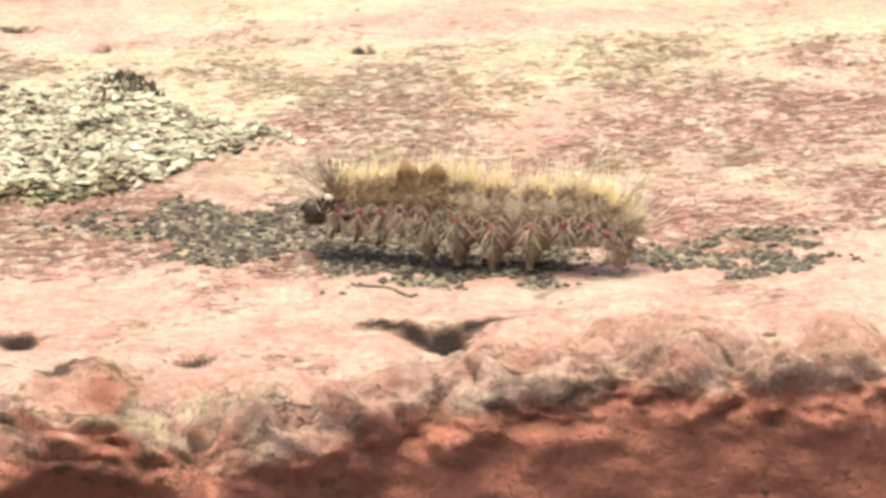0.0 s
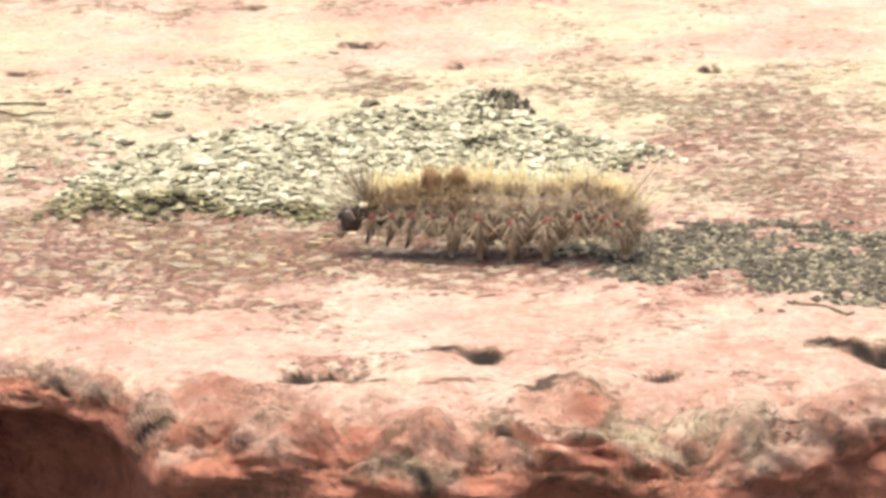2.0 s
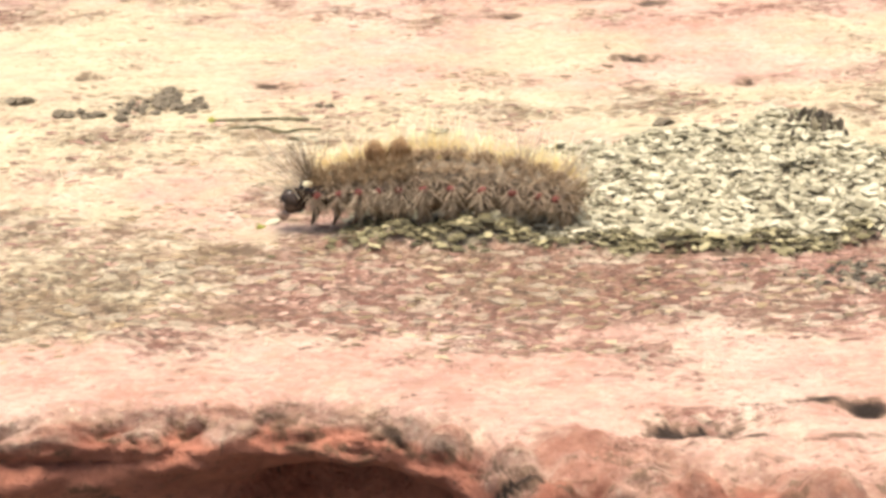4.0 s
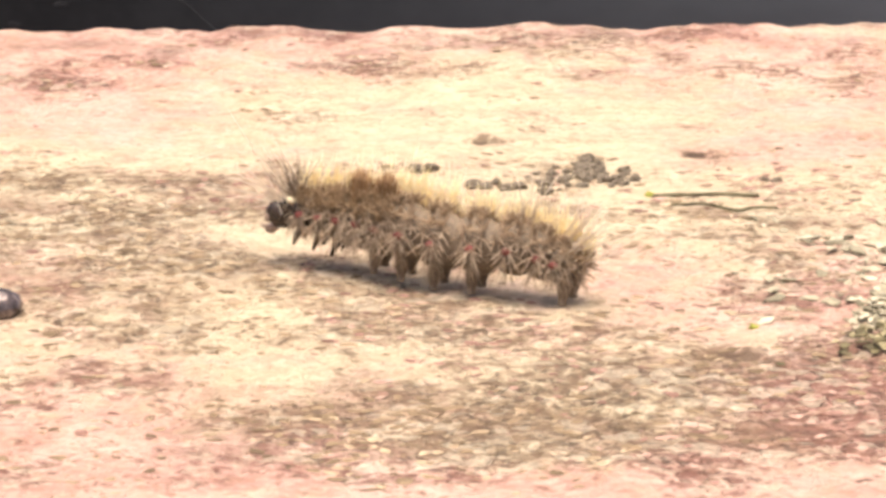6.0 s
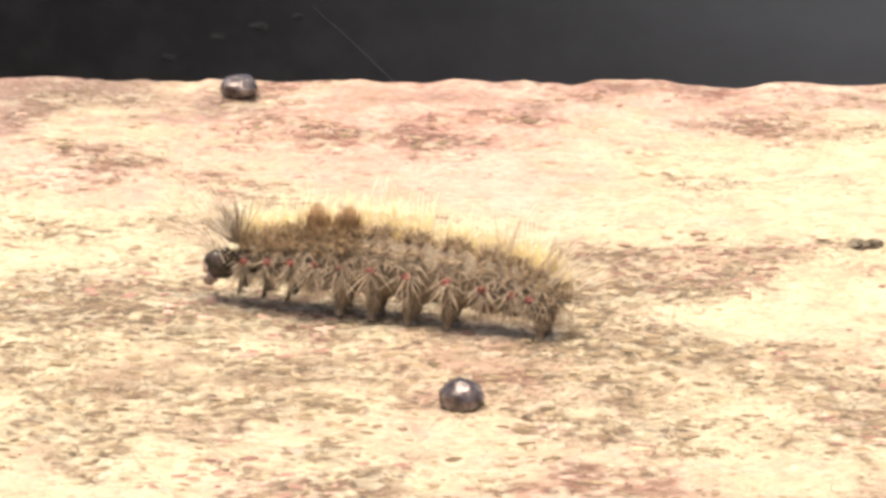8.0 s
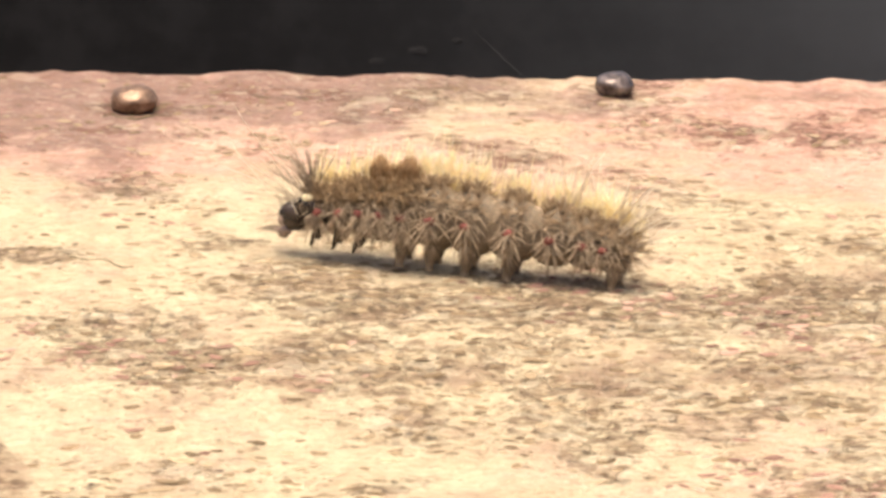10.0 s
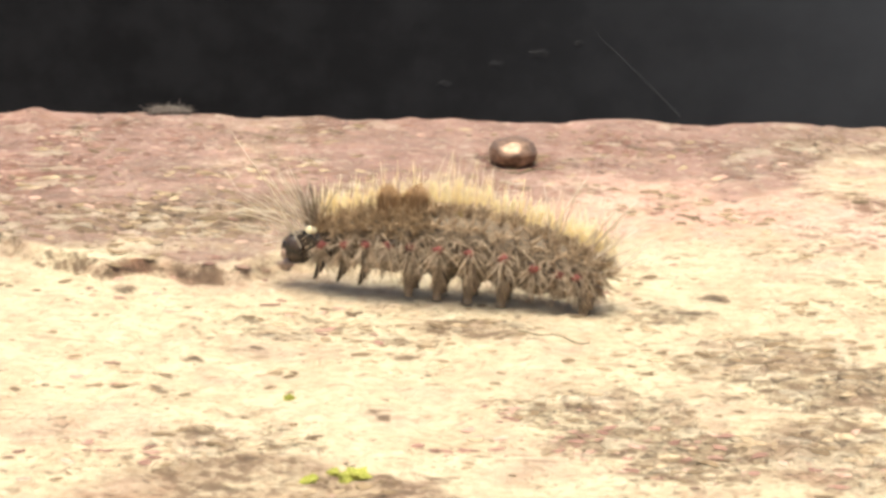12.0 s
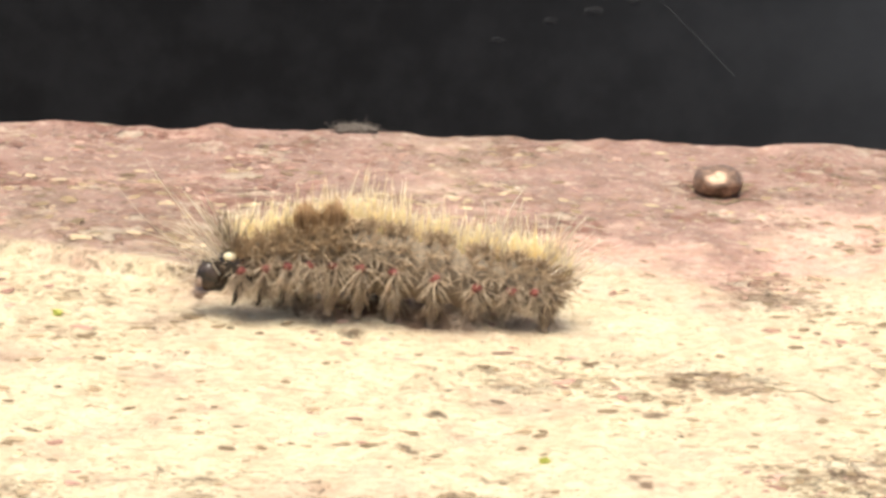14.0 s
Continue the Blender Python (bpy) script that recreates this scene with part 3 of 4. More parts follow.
    py = py + back * (0.09 * perlin(x * 0.8, x * 0 + 4.0, 95) + 0.03 * perlin(x * 4.0, x * 0 + 4.0, 96))
    near, far = np.minimum(py - (lip + r), 0), np.maximum(py - BACK, 0)
    co = np.stack([x, (py - near - far) * DEEP + near + far, pz], -1)
    nx, nr = x.shape
    idx = np.arange(nx * nr).reshape(nx, nr)
    quads = np.stack([idx[:-1, :-1], idx[:-1, 1:], idx[1:, 1:], idx[1:, :-1]], -1).reshape(-1, 4)
    me = bpy.data.meshes.new("stone_ledge")
    me.vertices.add(nx * nr)
    me.vertices.foreach_set("co", (co * CM).ravel())
    me.loops.add(quads.size)
    me.loops.foreach_set("vertex_index", quads.ravel())
    me.polygons.add(len(quads))
    me.polygons.foreach_set("loop_start", np.arange(0, quads.size, 4))
    me.polygons.foreach_set("use_smooth", np.ones(len(quads), bool))
    me.update(calc_edges=True)
    # where crust, specks, stains, painted shade and bare stone lie
    crust = 0.52 + 0.55 * fbm(x * 0.35, y * 0.6, 3, 101)
    crust = crust + 0.35 * smooth(x, -3.5, -6.0) * (1 - smooth(y, 1.4, 2.4)) - 0.14 * smooth(y, 2.2, 3.3)
    crust = crust - 0.55 * (1 - smooth(y, -3.1, -2.0)) + 0.25 * np.exp(-((y - 0.9) / 0.9) ** 2)
    crust = crust - 0.12 * smooth(x, 8.3, 9.6) * (1 - smooth(y, 0.2, 0.9)) - 0.25 * flat_band(y, 1.5, 0.3) * smooth(x, 2, 4)
    crust = crust - 0.1 * (1 - smooth(x, -9.3, -8.4)) * smooth(y, 1.5, 1.9) + 0.04 * (1 - smooth(x, -6.0, -4.0)) * smooth(y, 1.9, 2.6)
    crust = crust + 0.16 * flat_band(x, -2.5, 4.0) * flat_band(y, -0.2, 1.9)
    speck = speckled(x, y) - 0.9 * edge
    stain_shade = np.zeros_like(x)
    ragged = fbm(x * 5.0, y * 8.0, 4, 151, 0.65)
    # growths and streaks, plus the dents' shade put in as dark colour
    for a, b, rx, ry, k in STAINS_AND_SHADE:
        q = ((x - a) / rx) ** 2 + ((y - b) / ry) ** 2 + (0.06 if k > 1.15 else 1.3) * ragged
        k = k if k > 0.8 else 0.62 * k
        stain_shade = np.maximum(stain_shade, k * np.exp(-np.clip(q, 0, 9) ** (1.8 if k > 0.8 else 1.0)))
    band = soiled(x, y)
    mottle = 0.8 * np.clip(band, 0, 1) + 1.35 * edge + 0.8 * edge * fbm(x * 2, run * 4, 3, 161) + 0.22 * (1 - smooth(x, -6.5, -4.5)) * smooth(y, 1.7, 2.4) + 0.35 * smooth(y, step_line(x), step_line(x) + 0.15) * (1 - smooth(x, -8.8, -8.2)) + 0.6 * flat_band(y, -1.2, 0.35) * flat_band(x, 8, 5) + 0.55 * flat_band(y, -2.0, 0.5) * flat_band(x, 6.6, 1.6) + 1.1 * scab(x, y)
    stain_shade = np.maximum(stain_shade, 0.34 * band * smooth(fbm(x * 0.9, y * 2.4, 3, 141), -0.12, 0.30))
    left = flat_band(y, -1.95, 0.5) * flat_band(x, 5.6, 2.4)
    speck, crust = speck + 0.75 * left, crust - 0.15 * left
    speck = speck + 0.30 * band + 0.35 * flat_band(y, 0.2, 0.8) * flat_band(x, -6.3, 1.5)
    stain_shade = np.maximum(stain_shade, edge * (0.46 + 0.20 * (1 - smooth(x, 7.5, 9.0))) * smooth(fbm(x * 1.4, run * 1.9, 3, 121), 0.10, 0.4))
    # creases and clefts of the front darkened in colour, as shade
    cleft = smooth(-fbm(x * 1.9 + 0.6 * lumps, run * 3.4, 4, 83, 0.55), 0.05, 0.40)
    stain_shade = np.maximum(stain_shade, edge * 1.05 * np.maximum(crease * (0.75 + fbm(x * 1.3, run * 1.3, 2, 75)), 0.5 * cleft) * (1 - 0.9 * smooth(-pz, 0.18, 0.36)))
    stain_shade = np.maximum(stain_shade, scab(x, y) * (0.56 + 0.7 * fbm(x * 2.2, y * 5, 4, 183, 0.6)))
    bloom = edge * smooth(fbm(x * 1.2, run * 1.6, 3, 131), 0.0, 0.35)
    raw = smooth(-pz, 0.12, 0.36) + (0.42 + 0.22 * (1 - smooth(x, 8.0, 9.5))) * edge - (0.22 * bloom + 0.35 * edge * strata) * (1 - smooth(-pz, 0.15, 0.35))
    rim = edge * np.exp(-((pz + 0.10) / 0.05) ** 2) * smooth(fbm(x * 1.1, run * 1.3, 2, 137), -0.05, 0.15)
    raw, crust = raw - 0.5 * rim, crust + 0.4 * rim
    crust = crust + 0.25 * bloom
    raw = np.maximum(raw, 1.15 * smooth(-pz, 0.24, 0.40))
    raw = raw - 0.05 * (1 - smooth(x, -6.5, -4.0)) * smooth(y, 2.0, 2.9) + 0.20 * smooth(y, 2.9, 3.7) * (1 - smooth(x, -3.0, 0.0))
    for a, b, rx, ry, k in ((4.6, -2.3, 1.0, 0.28, 0.42), (2.9, -2.3, 0.9, 0.22, 0.36), (1.0, -2.0, 1.1, 0.22, 0.34), (-0.9, -1.5, 0.9, 0.2, 0.12), (5.6, -1.9, 1.2, 0.22, 0.34),
                            (7.3, -2.9, 0.6, 0.1, 0.25), (-5.6, -0.55, 0.9, 0.16, 0.32), (-3.6, -0.9, 0.7, 0.15, 0.28), (10.3, -0.4, 1.2, 0.5, 0.22), (-9.0, -0.9, 1.2, 0.2, 0.35)):
        raw = raw + k * np.exp(-((x - a) / rx) ** 2 - ((y - b) / ry) ** 2)
    line = step_line(x)
    raw = raw + 0.40 * np.exp(-(((py - line) / 0.028) ** 2)) * smooth(x, -10.0, -9.5) * (1 - smooth(x, -9.3, -8.7)) * (0.5 + smooth(fbm(x * 3, y * 3, 3, 19), -0.2, 0.25))
    # the step's face painted darker, for the shade its low relief lacks
    face = np.exp(-(((y + 0.03 * fbm(x * 3.0, y * 3.0, 3, 51) - line) / 0.036) ** 4)) * (0.35 + 0.65 * flat_band(x, -9.35, 0.65)) * (1 - smooth(x, -8.6, -8.2))
    raw = raw + 0.3 * face
    stain_shade = np.maximum(stain_shade, face * (0.93 + 0.4 * fbm(x * 4, y * 9, 3, 171)))
    raw = raw + 0.05 * (1 - smooth(x, -9.2, -8.4)) * smooth(y, line, line + 0.15)
    speck = speck + 0.2 * (1 - smooth(x, -9.2, -8.4)) * smooth(y, line, line + 0.15)
    raw, crust = raw - 0.20 * knob, crust + 0.20 * knob
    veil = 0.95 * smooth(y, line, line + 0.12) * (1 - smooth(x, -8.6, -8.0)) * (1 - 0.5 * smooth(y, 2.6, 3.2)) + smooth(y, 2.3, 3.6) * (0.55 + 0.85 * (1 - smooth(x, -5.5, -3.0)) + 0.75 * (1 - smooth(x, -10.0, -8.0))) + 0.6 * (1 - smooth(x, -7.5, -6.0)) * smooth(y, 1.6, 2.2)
    # a shadow line painted on the stone along the lichen's front rim
    rim_shade = np.exp(-((y - lichen_span(x)[0] - 0.02 + 0.05 * fbm(x * 3, y * 0, 2, 191)) / 0.06) ** 2) * smooth(x, 4.2, 4.8) * (1 - smooth(x, 7.2, 7.5))
    stain_shade = np.maximum(stain_shade, 1.05 * rim_shade * smooth(fbm(x * 1.7, y * 0 + 2.0, 2, 193), -0.25, 0.15))
    growth = 0.25 * scab(x, y) * (0.55 + 1.3 * fbm(x * 1.6, y * 3.2, 4, 185, 0.6)) + 1.0 * lichen_mask(x, y) + 0.95 * dark_band(x, y, 0.05)
    for name, v in (("crust", crust), ("speck", speck), ("stain_shade", stain_shade), ("raw", raw), ("growth", growth), ("mottle", mottle), ("veil", veil)):
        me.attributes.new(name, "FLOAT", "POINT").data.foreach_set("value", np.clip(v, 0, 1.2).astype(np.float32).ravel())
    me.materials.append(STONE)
    ob = new("ground", me)
    return tagged(ob, "weathered red stone ledge with a pale crust and crumbling front", "stone ledge", kind="structure")


def flat_band(y, mid, half):
    return np.exp(-((y - mid) / half) ** 4)


def box(name, lo, hi, material, bevel=0.0):
    bm = bmesh.new()
    bmesh.ops.create_cube(bm, size=1)
    for v in bm.verts:
        v.co = Vector([(a + b) / 2 + c * (b - a) for a, b, c in zip(lo, hi, v.co)])
    if bevel:
        bmesh.ops.bevel(bm, geom=bm.edges[:], offset=bevel, segments=3, affect="EDGES", profile=0.5)
    me = bpy.data.meshes.new(name)
    bm.to_mesh(me)
    bm.free()
    me.materials.append(material)
    return new(name, me)


build_ledge()
tagged(box("wall_front", (-0.45, -0.047, -0.60), (0.45, 0.085, -0.0475), PLAIN), "plain red wall under the stone ledge", "wall", kind="structure")
tagged(box("wall_back", (-0.90, 0.420, -0.60), (0.90, 0.445, 0.030), PANEL, 0.0012), "black board with a painted grey sheen, upright some way behind the ledge", "board", kind="structure")
bm = bmesh.new()
bmesh.ops.create_grid(bm, x_segments=2, y_segments=2, size=400)
me = bpy.data.meshes.new("pavement")
bm.to_mesh(me)
bm.free()
me.materials.append(EARTH)
low = new("pavement", me)
low.location.z = -0.60
tagged(low, "grey ground far below the ledge", "ground", kind="structure")


# ---- things on the stone ----
def on_top(x, y):
    return float(top_height(np.array([x]), np.array([y]))[0])


def build_lichen():
    g = np.random.default_rng(11)
    x, y = g.uniform(2.9, 8.75, 70000), g.uniform(-1.75, 0.7, 70000)
    m = lichen_mask(x, y)
    m = m + 0.16 * smooth(x, 2.6, 3.6) * (x < 5.0) * flat_band(y, -0.35, 0.8) * smooth(fbm(x * 2.0, y * 3.0, 3, 17), -0.05, 0.30)
    keep = g.uniform(0, 1, 70000) < m
    x, y = x[keep][:22000], y[keep][:22000]
    f, _ = lichen_span(x)
    h = top_height(x, y)
    size = (0.010 + 0.062 * g.uniform(0, 1, len(x)) ** 2.2) * (0.85 + 0.4 * fbm(x, y, 2, 8))
    lift = g.uniform(0, 1, len(x)) ** 2
    front = (y - f < np.interp(x, [3.9, 4.4], [0.30, 0.17]) + 0.15 * fbm(x * 2, y * 2, 2, 14)) & (x < 7.3)
    for name, pick, mat, label in (("lichen", ~front, LICHEN, "pale grey-green crusty lichen patch on the stone"),
                                   ("moss_rim", front, MOSSY, "dark olive mossy rim along the lichen patch")):
        p = np.stack([x, y * DEEP, h + (0.05 + 0.6 * lift) * size], 1)[pick]
        ob = new(name, mesh_from(name, *grains(p, size[pick] * (0.75 if mat is MOSSY else 1.0), 3, 0.30, 0.8), mat, False))
        tagged(ob, label, "lichen", kind="stuff")


def build_dark_lichen():
    g = np.random.default_rng(12)
    x, y = g.uniform(6.2, 12.6, 16000), g.uniform(-3.1, -1.4, 16000)
    keep = g.uniform(0, 1, 16000) < dark_band(x, y, 0.03)
    x, y = x[keep][:5200], y[keep][:5200]
    size = g.uniform(0.010, 0.036, len(x))
    p = np.stack([x, y * DEEP, top_height(x, y) + 0.15 * size], 1)
    ob = new("dark_lichen", mesh_from("dark_lichen", *grains(p, size, 5, 0.42), DARK_LICHEN, False))
    tagged(ob, "thin dark grey lichen crust in small lumps", "lichen", kind="stuff")


def build_chips():
    """Flat crumbs of crust strewn over the stone, thickest where it is specked and soiled."""
    g = np.random.default_rng(17)
    n = 62000
    x, y = g.uniform(-13.2, 13.2, n), g.uniform(-3.0, 3.7, n)
    clump = fbm(x * 1.3, y * 2.2, 3, 211, 0.6)
    thick = 0.10 + 0.75 * np.clip(speckled(x, y) + 0.7 * soiled(x, y) + 0.4 * scab(x, y) + 0.35 * flat_band(y, -1.95, 0.6) * flat_band(x, 5.6, 2.6) + 0.28 * flat_band(y, 0.2, 1.0) * flat_band(x, -6.3, 2.2), 0, 1.3) + 1.2 * clump
    thick = thick + 0.35 * smooth(y, step_line(x), step_line(x) + 0.1) * (1 - smooth(x, -8.4, -7.9)) - 0.5 * smooth(y, 1.3, 1.9) * smooth(x, -6, -4)
    keep = (g.uniform(0, 1.5, n) < thick) & (lichen_mask(x, y) < 0.1) & (dark_band(x, y, 0.05) < 0.3) & (y > lip_y(x) + 0.9)
    x, y = x[keep][:19000], y[keep][:19000]
    size = 0.010 + 0.031 * g.uniform(0, 1, len(x)) ** 2.6
    red = fbm(x * 0.5, y * 0.8, 3, 213) + 0.35 * smooth(x, 5, 8) - 0.25 * flat_band(x, -4.0, 5.0) + 0.7 * rose_patch(x, y) - 0.5 * olive_patch(x, y) + g.normal(0, 0.22, len(x)) + 0.15 * (y < -1.4) * (x > 1.0) > 0.10
    for name, pick, mat, label in (("olive_chips", ~red, OLIVE_CHIP, "small olive-brown flat crumbs of crust strewn on the stone"),
                                   ("red_chips", red, ROSE_CHIP, "small red-brown flat crumbs of crust strewn on the stone")):
        p = np.stack([x, y * DEEP, top_height(x, y) + 0.06 * size], 1)[pick]
        tagged(new(name, mesh_from(name, *grains(p, size[pick], 19, 0.16, 0.6, 0.7, 1.35), mat, False)), label, "crumbs", kind="stuff")


def crumb(x, y, sx, sy, sz, seed, material=CRUMB, name="crumb", label="small dark crumb of soil on the stone", group="dark crumbs"):
    bm = blob((0, 0, 0), (sx, sy, sz), seed, 1.0, 2, 1.5)
    me = bpy.data.meshes.new(name)
    bm.to_mesh(me)
    bm.free()
    me.materials.append(material)
    ob = new(name, me)
    ob.location = (x * CM, y * DEEP * CM, (on_top(x, y) + sz * 0.45) * CM)
    return tagged(ob, label, "moss" if "moss" in name else "crumb", group)


def stalk(a, b, radius, material, label, seed, name="stalk"):
    """A thin dry stalk lying from a to b."""
    n, ring, verts, faces = 9, 6, [], []
    for i in range(n):
        t = i / (n - 1)
        x, y = a[0] + (b[0] - a[0]) * t, a[1] + (b[1] - a[1]) * t + 0.03 * math.sin(seed + 4 * t) + 0.02 * math.sin(2 * seed + 11 * t)
        z = on_top(x, y) + radius * 0.8
        r = radius * (0.7 + 0.5 * math.sin(math.pi * (0.15 + 0.75 * t))) * (1 + 0.25 * math.sin(seed + 9 * t))
        for k in range(ring):
            c = 2 * math.pi * k / ring
            verts.append((x * CM, (y * DEEP + r * math.cos(c)) * CM, (z + r * math.sin(c)) * CM))
    for i in range(n - 1):
        for k in range(ring):
            j = (k + 1) % ring
            faces.append((i * ring + k, i * ring + j, (i + 1) * ring + j, (i + 1) * ring + k))
    faces += [tuple(range(ring))[::-1], tuple(range((n - 1) * ring, n * ring))]
    return tagged(new(name, mesh_from(name, verts, faces, material)), label, "stalk")


def ball(x, y, r, material, seed, label, squash=0.92):
    """A round shell with a faint waist and a dimple."""
    bm = bmesh.new()
    bmesh.ops.create_uvsphere(bm, u_segments=40, v_segments=24, radius=1)
    for v in bm.verts:
        c = v.co.copy()
        k = 1 + 0.12 * noise.noise(c * 1.5 + Vector((seed, 0, 0))) + 0.05 * noise.noise(c * 3.4 + Vector((seed, 2, 0))) - 0.05 * math.exp(-((c.z + 0.15) / 0.12) ** 2) + 0.03 * noise.noise(c * 6) - 0.05 * max(0.0, noise.noise(c * 2.6 + Vector((0, seed, 5))))
        v.co = Vector((c.x * k, c.y * k, max(c.z * k * squash, -0.5))) * r * CM
    me = bpy.data.meshes.new("seed_ball")
    bm.to_mesh(me)
    bm.free()
    me.polygons.foreach_set("use_smooth", [True] * len(me.polygons))
    me.materials.append(material)
    ob = new("seed_ball", me)
    ob.location = (x * CM, y * DEEP * CM, (on_top(x, y) + 0.49 * r) * CM)
    ob.rotation_euler = (0.0, 0.0, seed)
    return tagged(ob, label, "ball", "glossy round balls")




def build_curl():
    """A few dark flakes of lichen that stand up at the patch's peak."""
    g = np.random.default_rng(31)
    x, y = g.normal(7.28, 0.12, 60), g.normal(0.10, 0.05, 60)
    size = g.uniform(0.014, 0.036, 60)
    p = np.stack([x, y * DEEP, top_height(x, y) + 0.9 * size], 1)
    ob = new("lichen_curl", mesh_from("lichen_curl", *grains(p, size, 9, 2.2), DARK_LICHEN, False))
    tagged(ob, "dark curled flakes standing on the lichen patch", "lichen")


build_curl()
build_lichen()
build_dark_lichen()
build_chips()
heap = [(0.80, 1.21, 0.048), (0.88, 1.20, 0.055), (0.94, 1.21, 0.03), (1.22, 0.94, 0.052), (1.30, 0.92, 0.045), (1.38, 0.97, 0.035), (1.45, 0.88, 0.05), (1.53, 0.90, 0.045),
        (3.33, 0.97, 0.035), (3.42, 0.96, 0.03), (6.09, 0.50, 0.065), (6.61, 0.40, 0.050)]
for k in range(64):
    x, y = random.gauss(2.06, 0.19), random.gauss(1.08, 0.10)
    heap.append((x, y + 0.25 * max(0.0, 0.16 - abs(x - 2.1)), random.uniform(0.014, 0.044)))
for i, (x, y, s) in enumerate(heap):
    crumb(x, y, s * 1.2, s * 0.95, s * 0.75, i + 1.3)
stalk((2.48, 0.70), (3.25, 0.78), 0.014, TWIG, "dry olive plant stalk lying on the stone", 0.4)
stalk((2.60, 0.60), (3.35, 0.56), 0.011, TWIG, "dry olive plant stalk lying on the stone", 2.1)
stalk((9.05, -3.02), (9.45, -3.12), 0.010, TWIG, "short grey stalk lying on the stone", 1.2)
stalk((-7.15, 0.80), (-6.73, 0.76), 0.004, TWIG, "thin dark stalk lying on the stone", 0.9)
# this strip is added as the faint shade below the bronze ball
stalk((-7.20, 3.07), (-6.70, 3.06), 0.005, TWIG, "thin dark strip for the shade under the bronze ball", 3.0)


ball(-1.93, -0.77, 0.132, SEED_BLACK, 1.0, "glossy black-brown dented ball resting on the stone", 0.80)
ball(-3.47, 3.57, 0.150, SEED_BLACK, 2.2, "small glossy black ball near the back edge", 0.66)
ball(-6.98, 3.17, 0.172, SEED_BRONZE, 4.1, "glossy bronze-brown ball near the back edge", 0.64)
for i, (x, y, s) in enumerate([(-8.14, -0.63, 0.068), (-8.24, -0.61, 0.038), (-8.36, -0.67, 0.042), (-8.48, 0.12, 0.028), (-11.23, 1.43, 0.034), (2.47, 0.74, 0.035), (2.9, -1.02, 0.03)]):
    crumb(x, y, s, s * 0.8, s * 0.6, i + 40.5, MOSS, "moss_cushion", "bright yellow-green moss cushion on the stone", "moss cushions")
crumb(5.38, 3.74, 0.060, 0.045, 0.090, 77.3, TWIG, "moss_tuft", "dark olive moss tuft at the back edge of the stone", "")
bm = blob((-9.40, 3.86 * DEEP, 0.020), (0.150, 0.055, 0.050), 33, 0.35, 4, 2.0)
fluff = part("fluff", bm, WEB, None)
tagged(fluff, "small tuft of grey fluff caught on the back edge", "fluff")
g = np.random.default_rng(55)
tangle = g.normal(0, 1, (420, 3)) * (0.070, 0.030, 0.016) + (-9.40, 3.86 * DEEP, 0.040)
v, f = hairs(tangle, g.normal(0, 1, (420, 3)) * (1, 0.5, 0.55), g.uniform(0.03, 0.060, 420), 0.0026, 57, 0.0, 1.2)
part("fibres", mesh_from("fibres", v, f, WEB), None, fluff, "fine grey fibres")
v, f = hairs([(-1.90, 41.95, -9.15)], [(-1.0, 0.0, 1.0)], [2.2], 0.007, 61, 0.0, 0.04)
tagged(new("silk_thread", mesh_from("silk_thread", v, f, THREAD)), "single pale silk thread slanting across the black board", "thread")
for i, (x, z, w, h) in enumerate([(-6.01, -8.66, 0.12, 0.05), (-5.11, -8.29, 0.14, 0.06), (-4.40, -8.09, 0.18, 0.08), (-3.70, -7.90, 0.10, 0.05)]):
    bm = blob((x, 42.0, z), (w, 0.010, h), i + 70.1, 0.7, 3, 2.0)
    me = bpy.data.meshes.new("scuff_mark")
    bm.to_mesh(me)
    bm.free()
    me.materials.append(SCUFF)
    tagged(new("scuff_mark", me), "pale scuff mark on the black board", "mark", "scuff marks")

# ---- the caterpillar ----
# where each ring rests along the body, and how thick it is, in centimetres
SPOTS = [-0.806, -0.656, -0.515, -0.370, -0.224, -0.034, 0.179, 0.426, 0.661, 0.851, 0.970, 1.050]
RADII = [0.130, 0.152, 0.172, 0.188, 0.198, 0.203, 0.202, 0.194, 0.180, 0.161, 0.138, 0.110]
SEGMENTS = len(SPOTS)
LENGTH = 2.24                                   # from its face to its tail
HEAD_AT = -0.965
CLEAR = 0.118                                   # from the ground to the belly
SLIM = 0.70                                     # how broad it is for its height


def segment_body(i):
    """One ring of the body: a thick rounded hoop with warts."""
    r, last = RADII[i], i == SEGMENTS - 1
    before = SPOTS[i] - (SPOTS[i - 1] if i else HEAD_AT + 0.06)
    after = 0.09 if last else SPOTS[i + 1] - SPOTS[i]
    n, ring, verts, faces = 11, 32, [], []
    for a in range(n):
        t = -1 + 2 * a / (n - 1)
        wide = math.sqrt(max(0.0, 1 - (abs(t) ** 2.4) * 0.50)) if not (last and t > 0) else math.sqrt(max(0.02, 1 - t * t * 0.97))
        for k in range(ring):
            c = 2 * math.pi * k / ring
            wart = 0.05 * max(0.0, math.cos(6 * c)) * (1 - t * t)
            rr = r * wide * (1 + wart)
            verts.append((t * 0.62 * (before if t < 0 else after) * CM, SLIM * rr * math.sin(c) * CM, (CLEAR + r + rr * math.cos(c)) * CM))
    for a in range(n - 1):
        for k in range(ring):
            j = (k + 1) % ring
            faces.append((a * ring + k, a * ring + j, (a + 1) * ring + j, (a + 1) * ring + k))
    faces += [tuple(range(ring)), tuple(range((n - 1) * ring, n * ring))[::-1]]
    return mesh_from("segment", verts, faces, SKIN if i else BLACK)


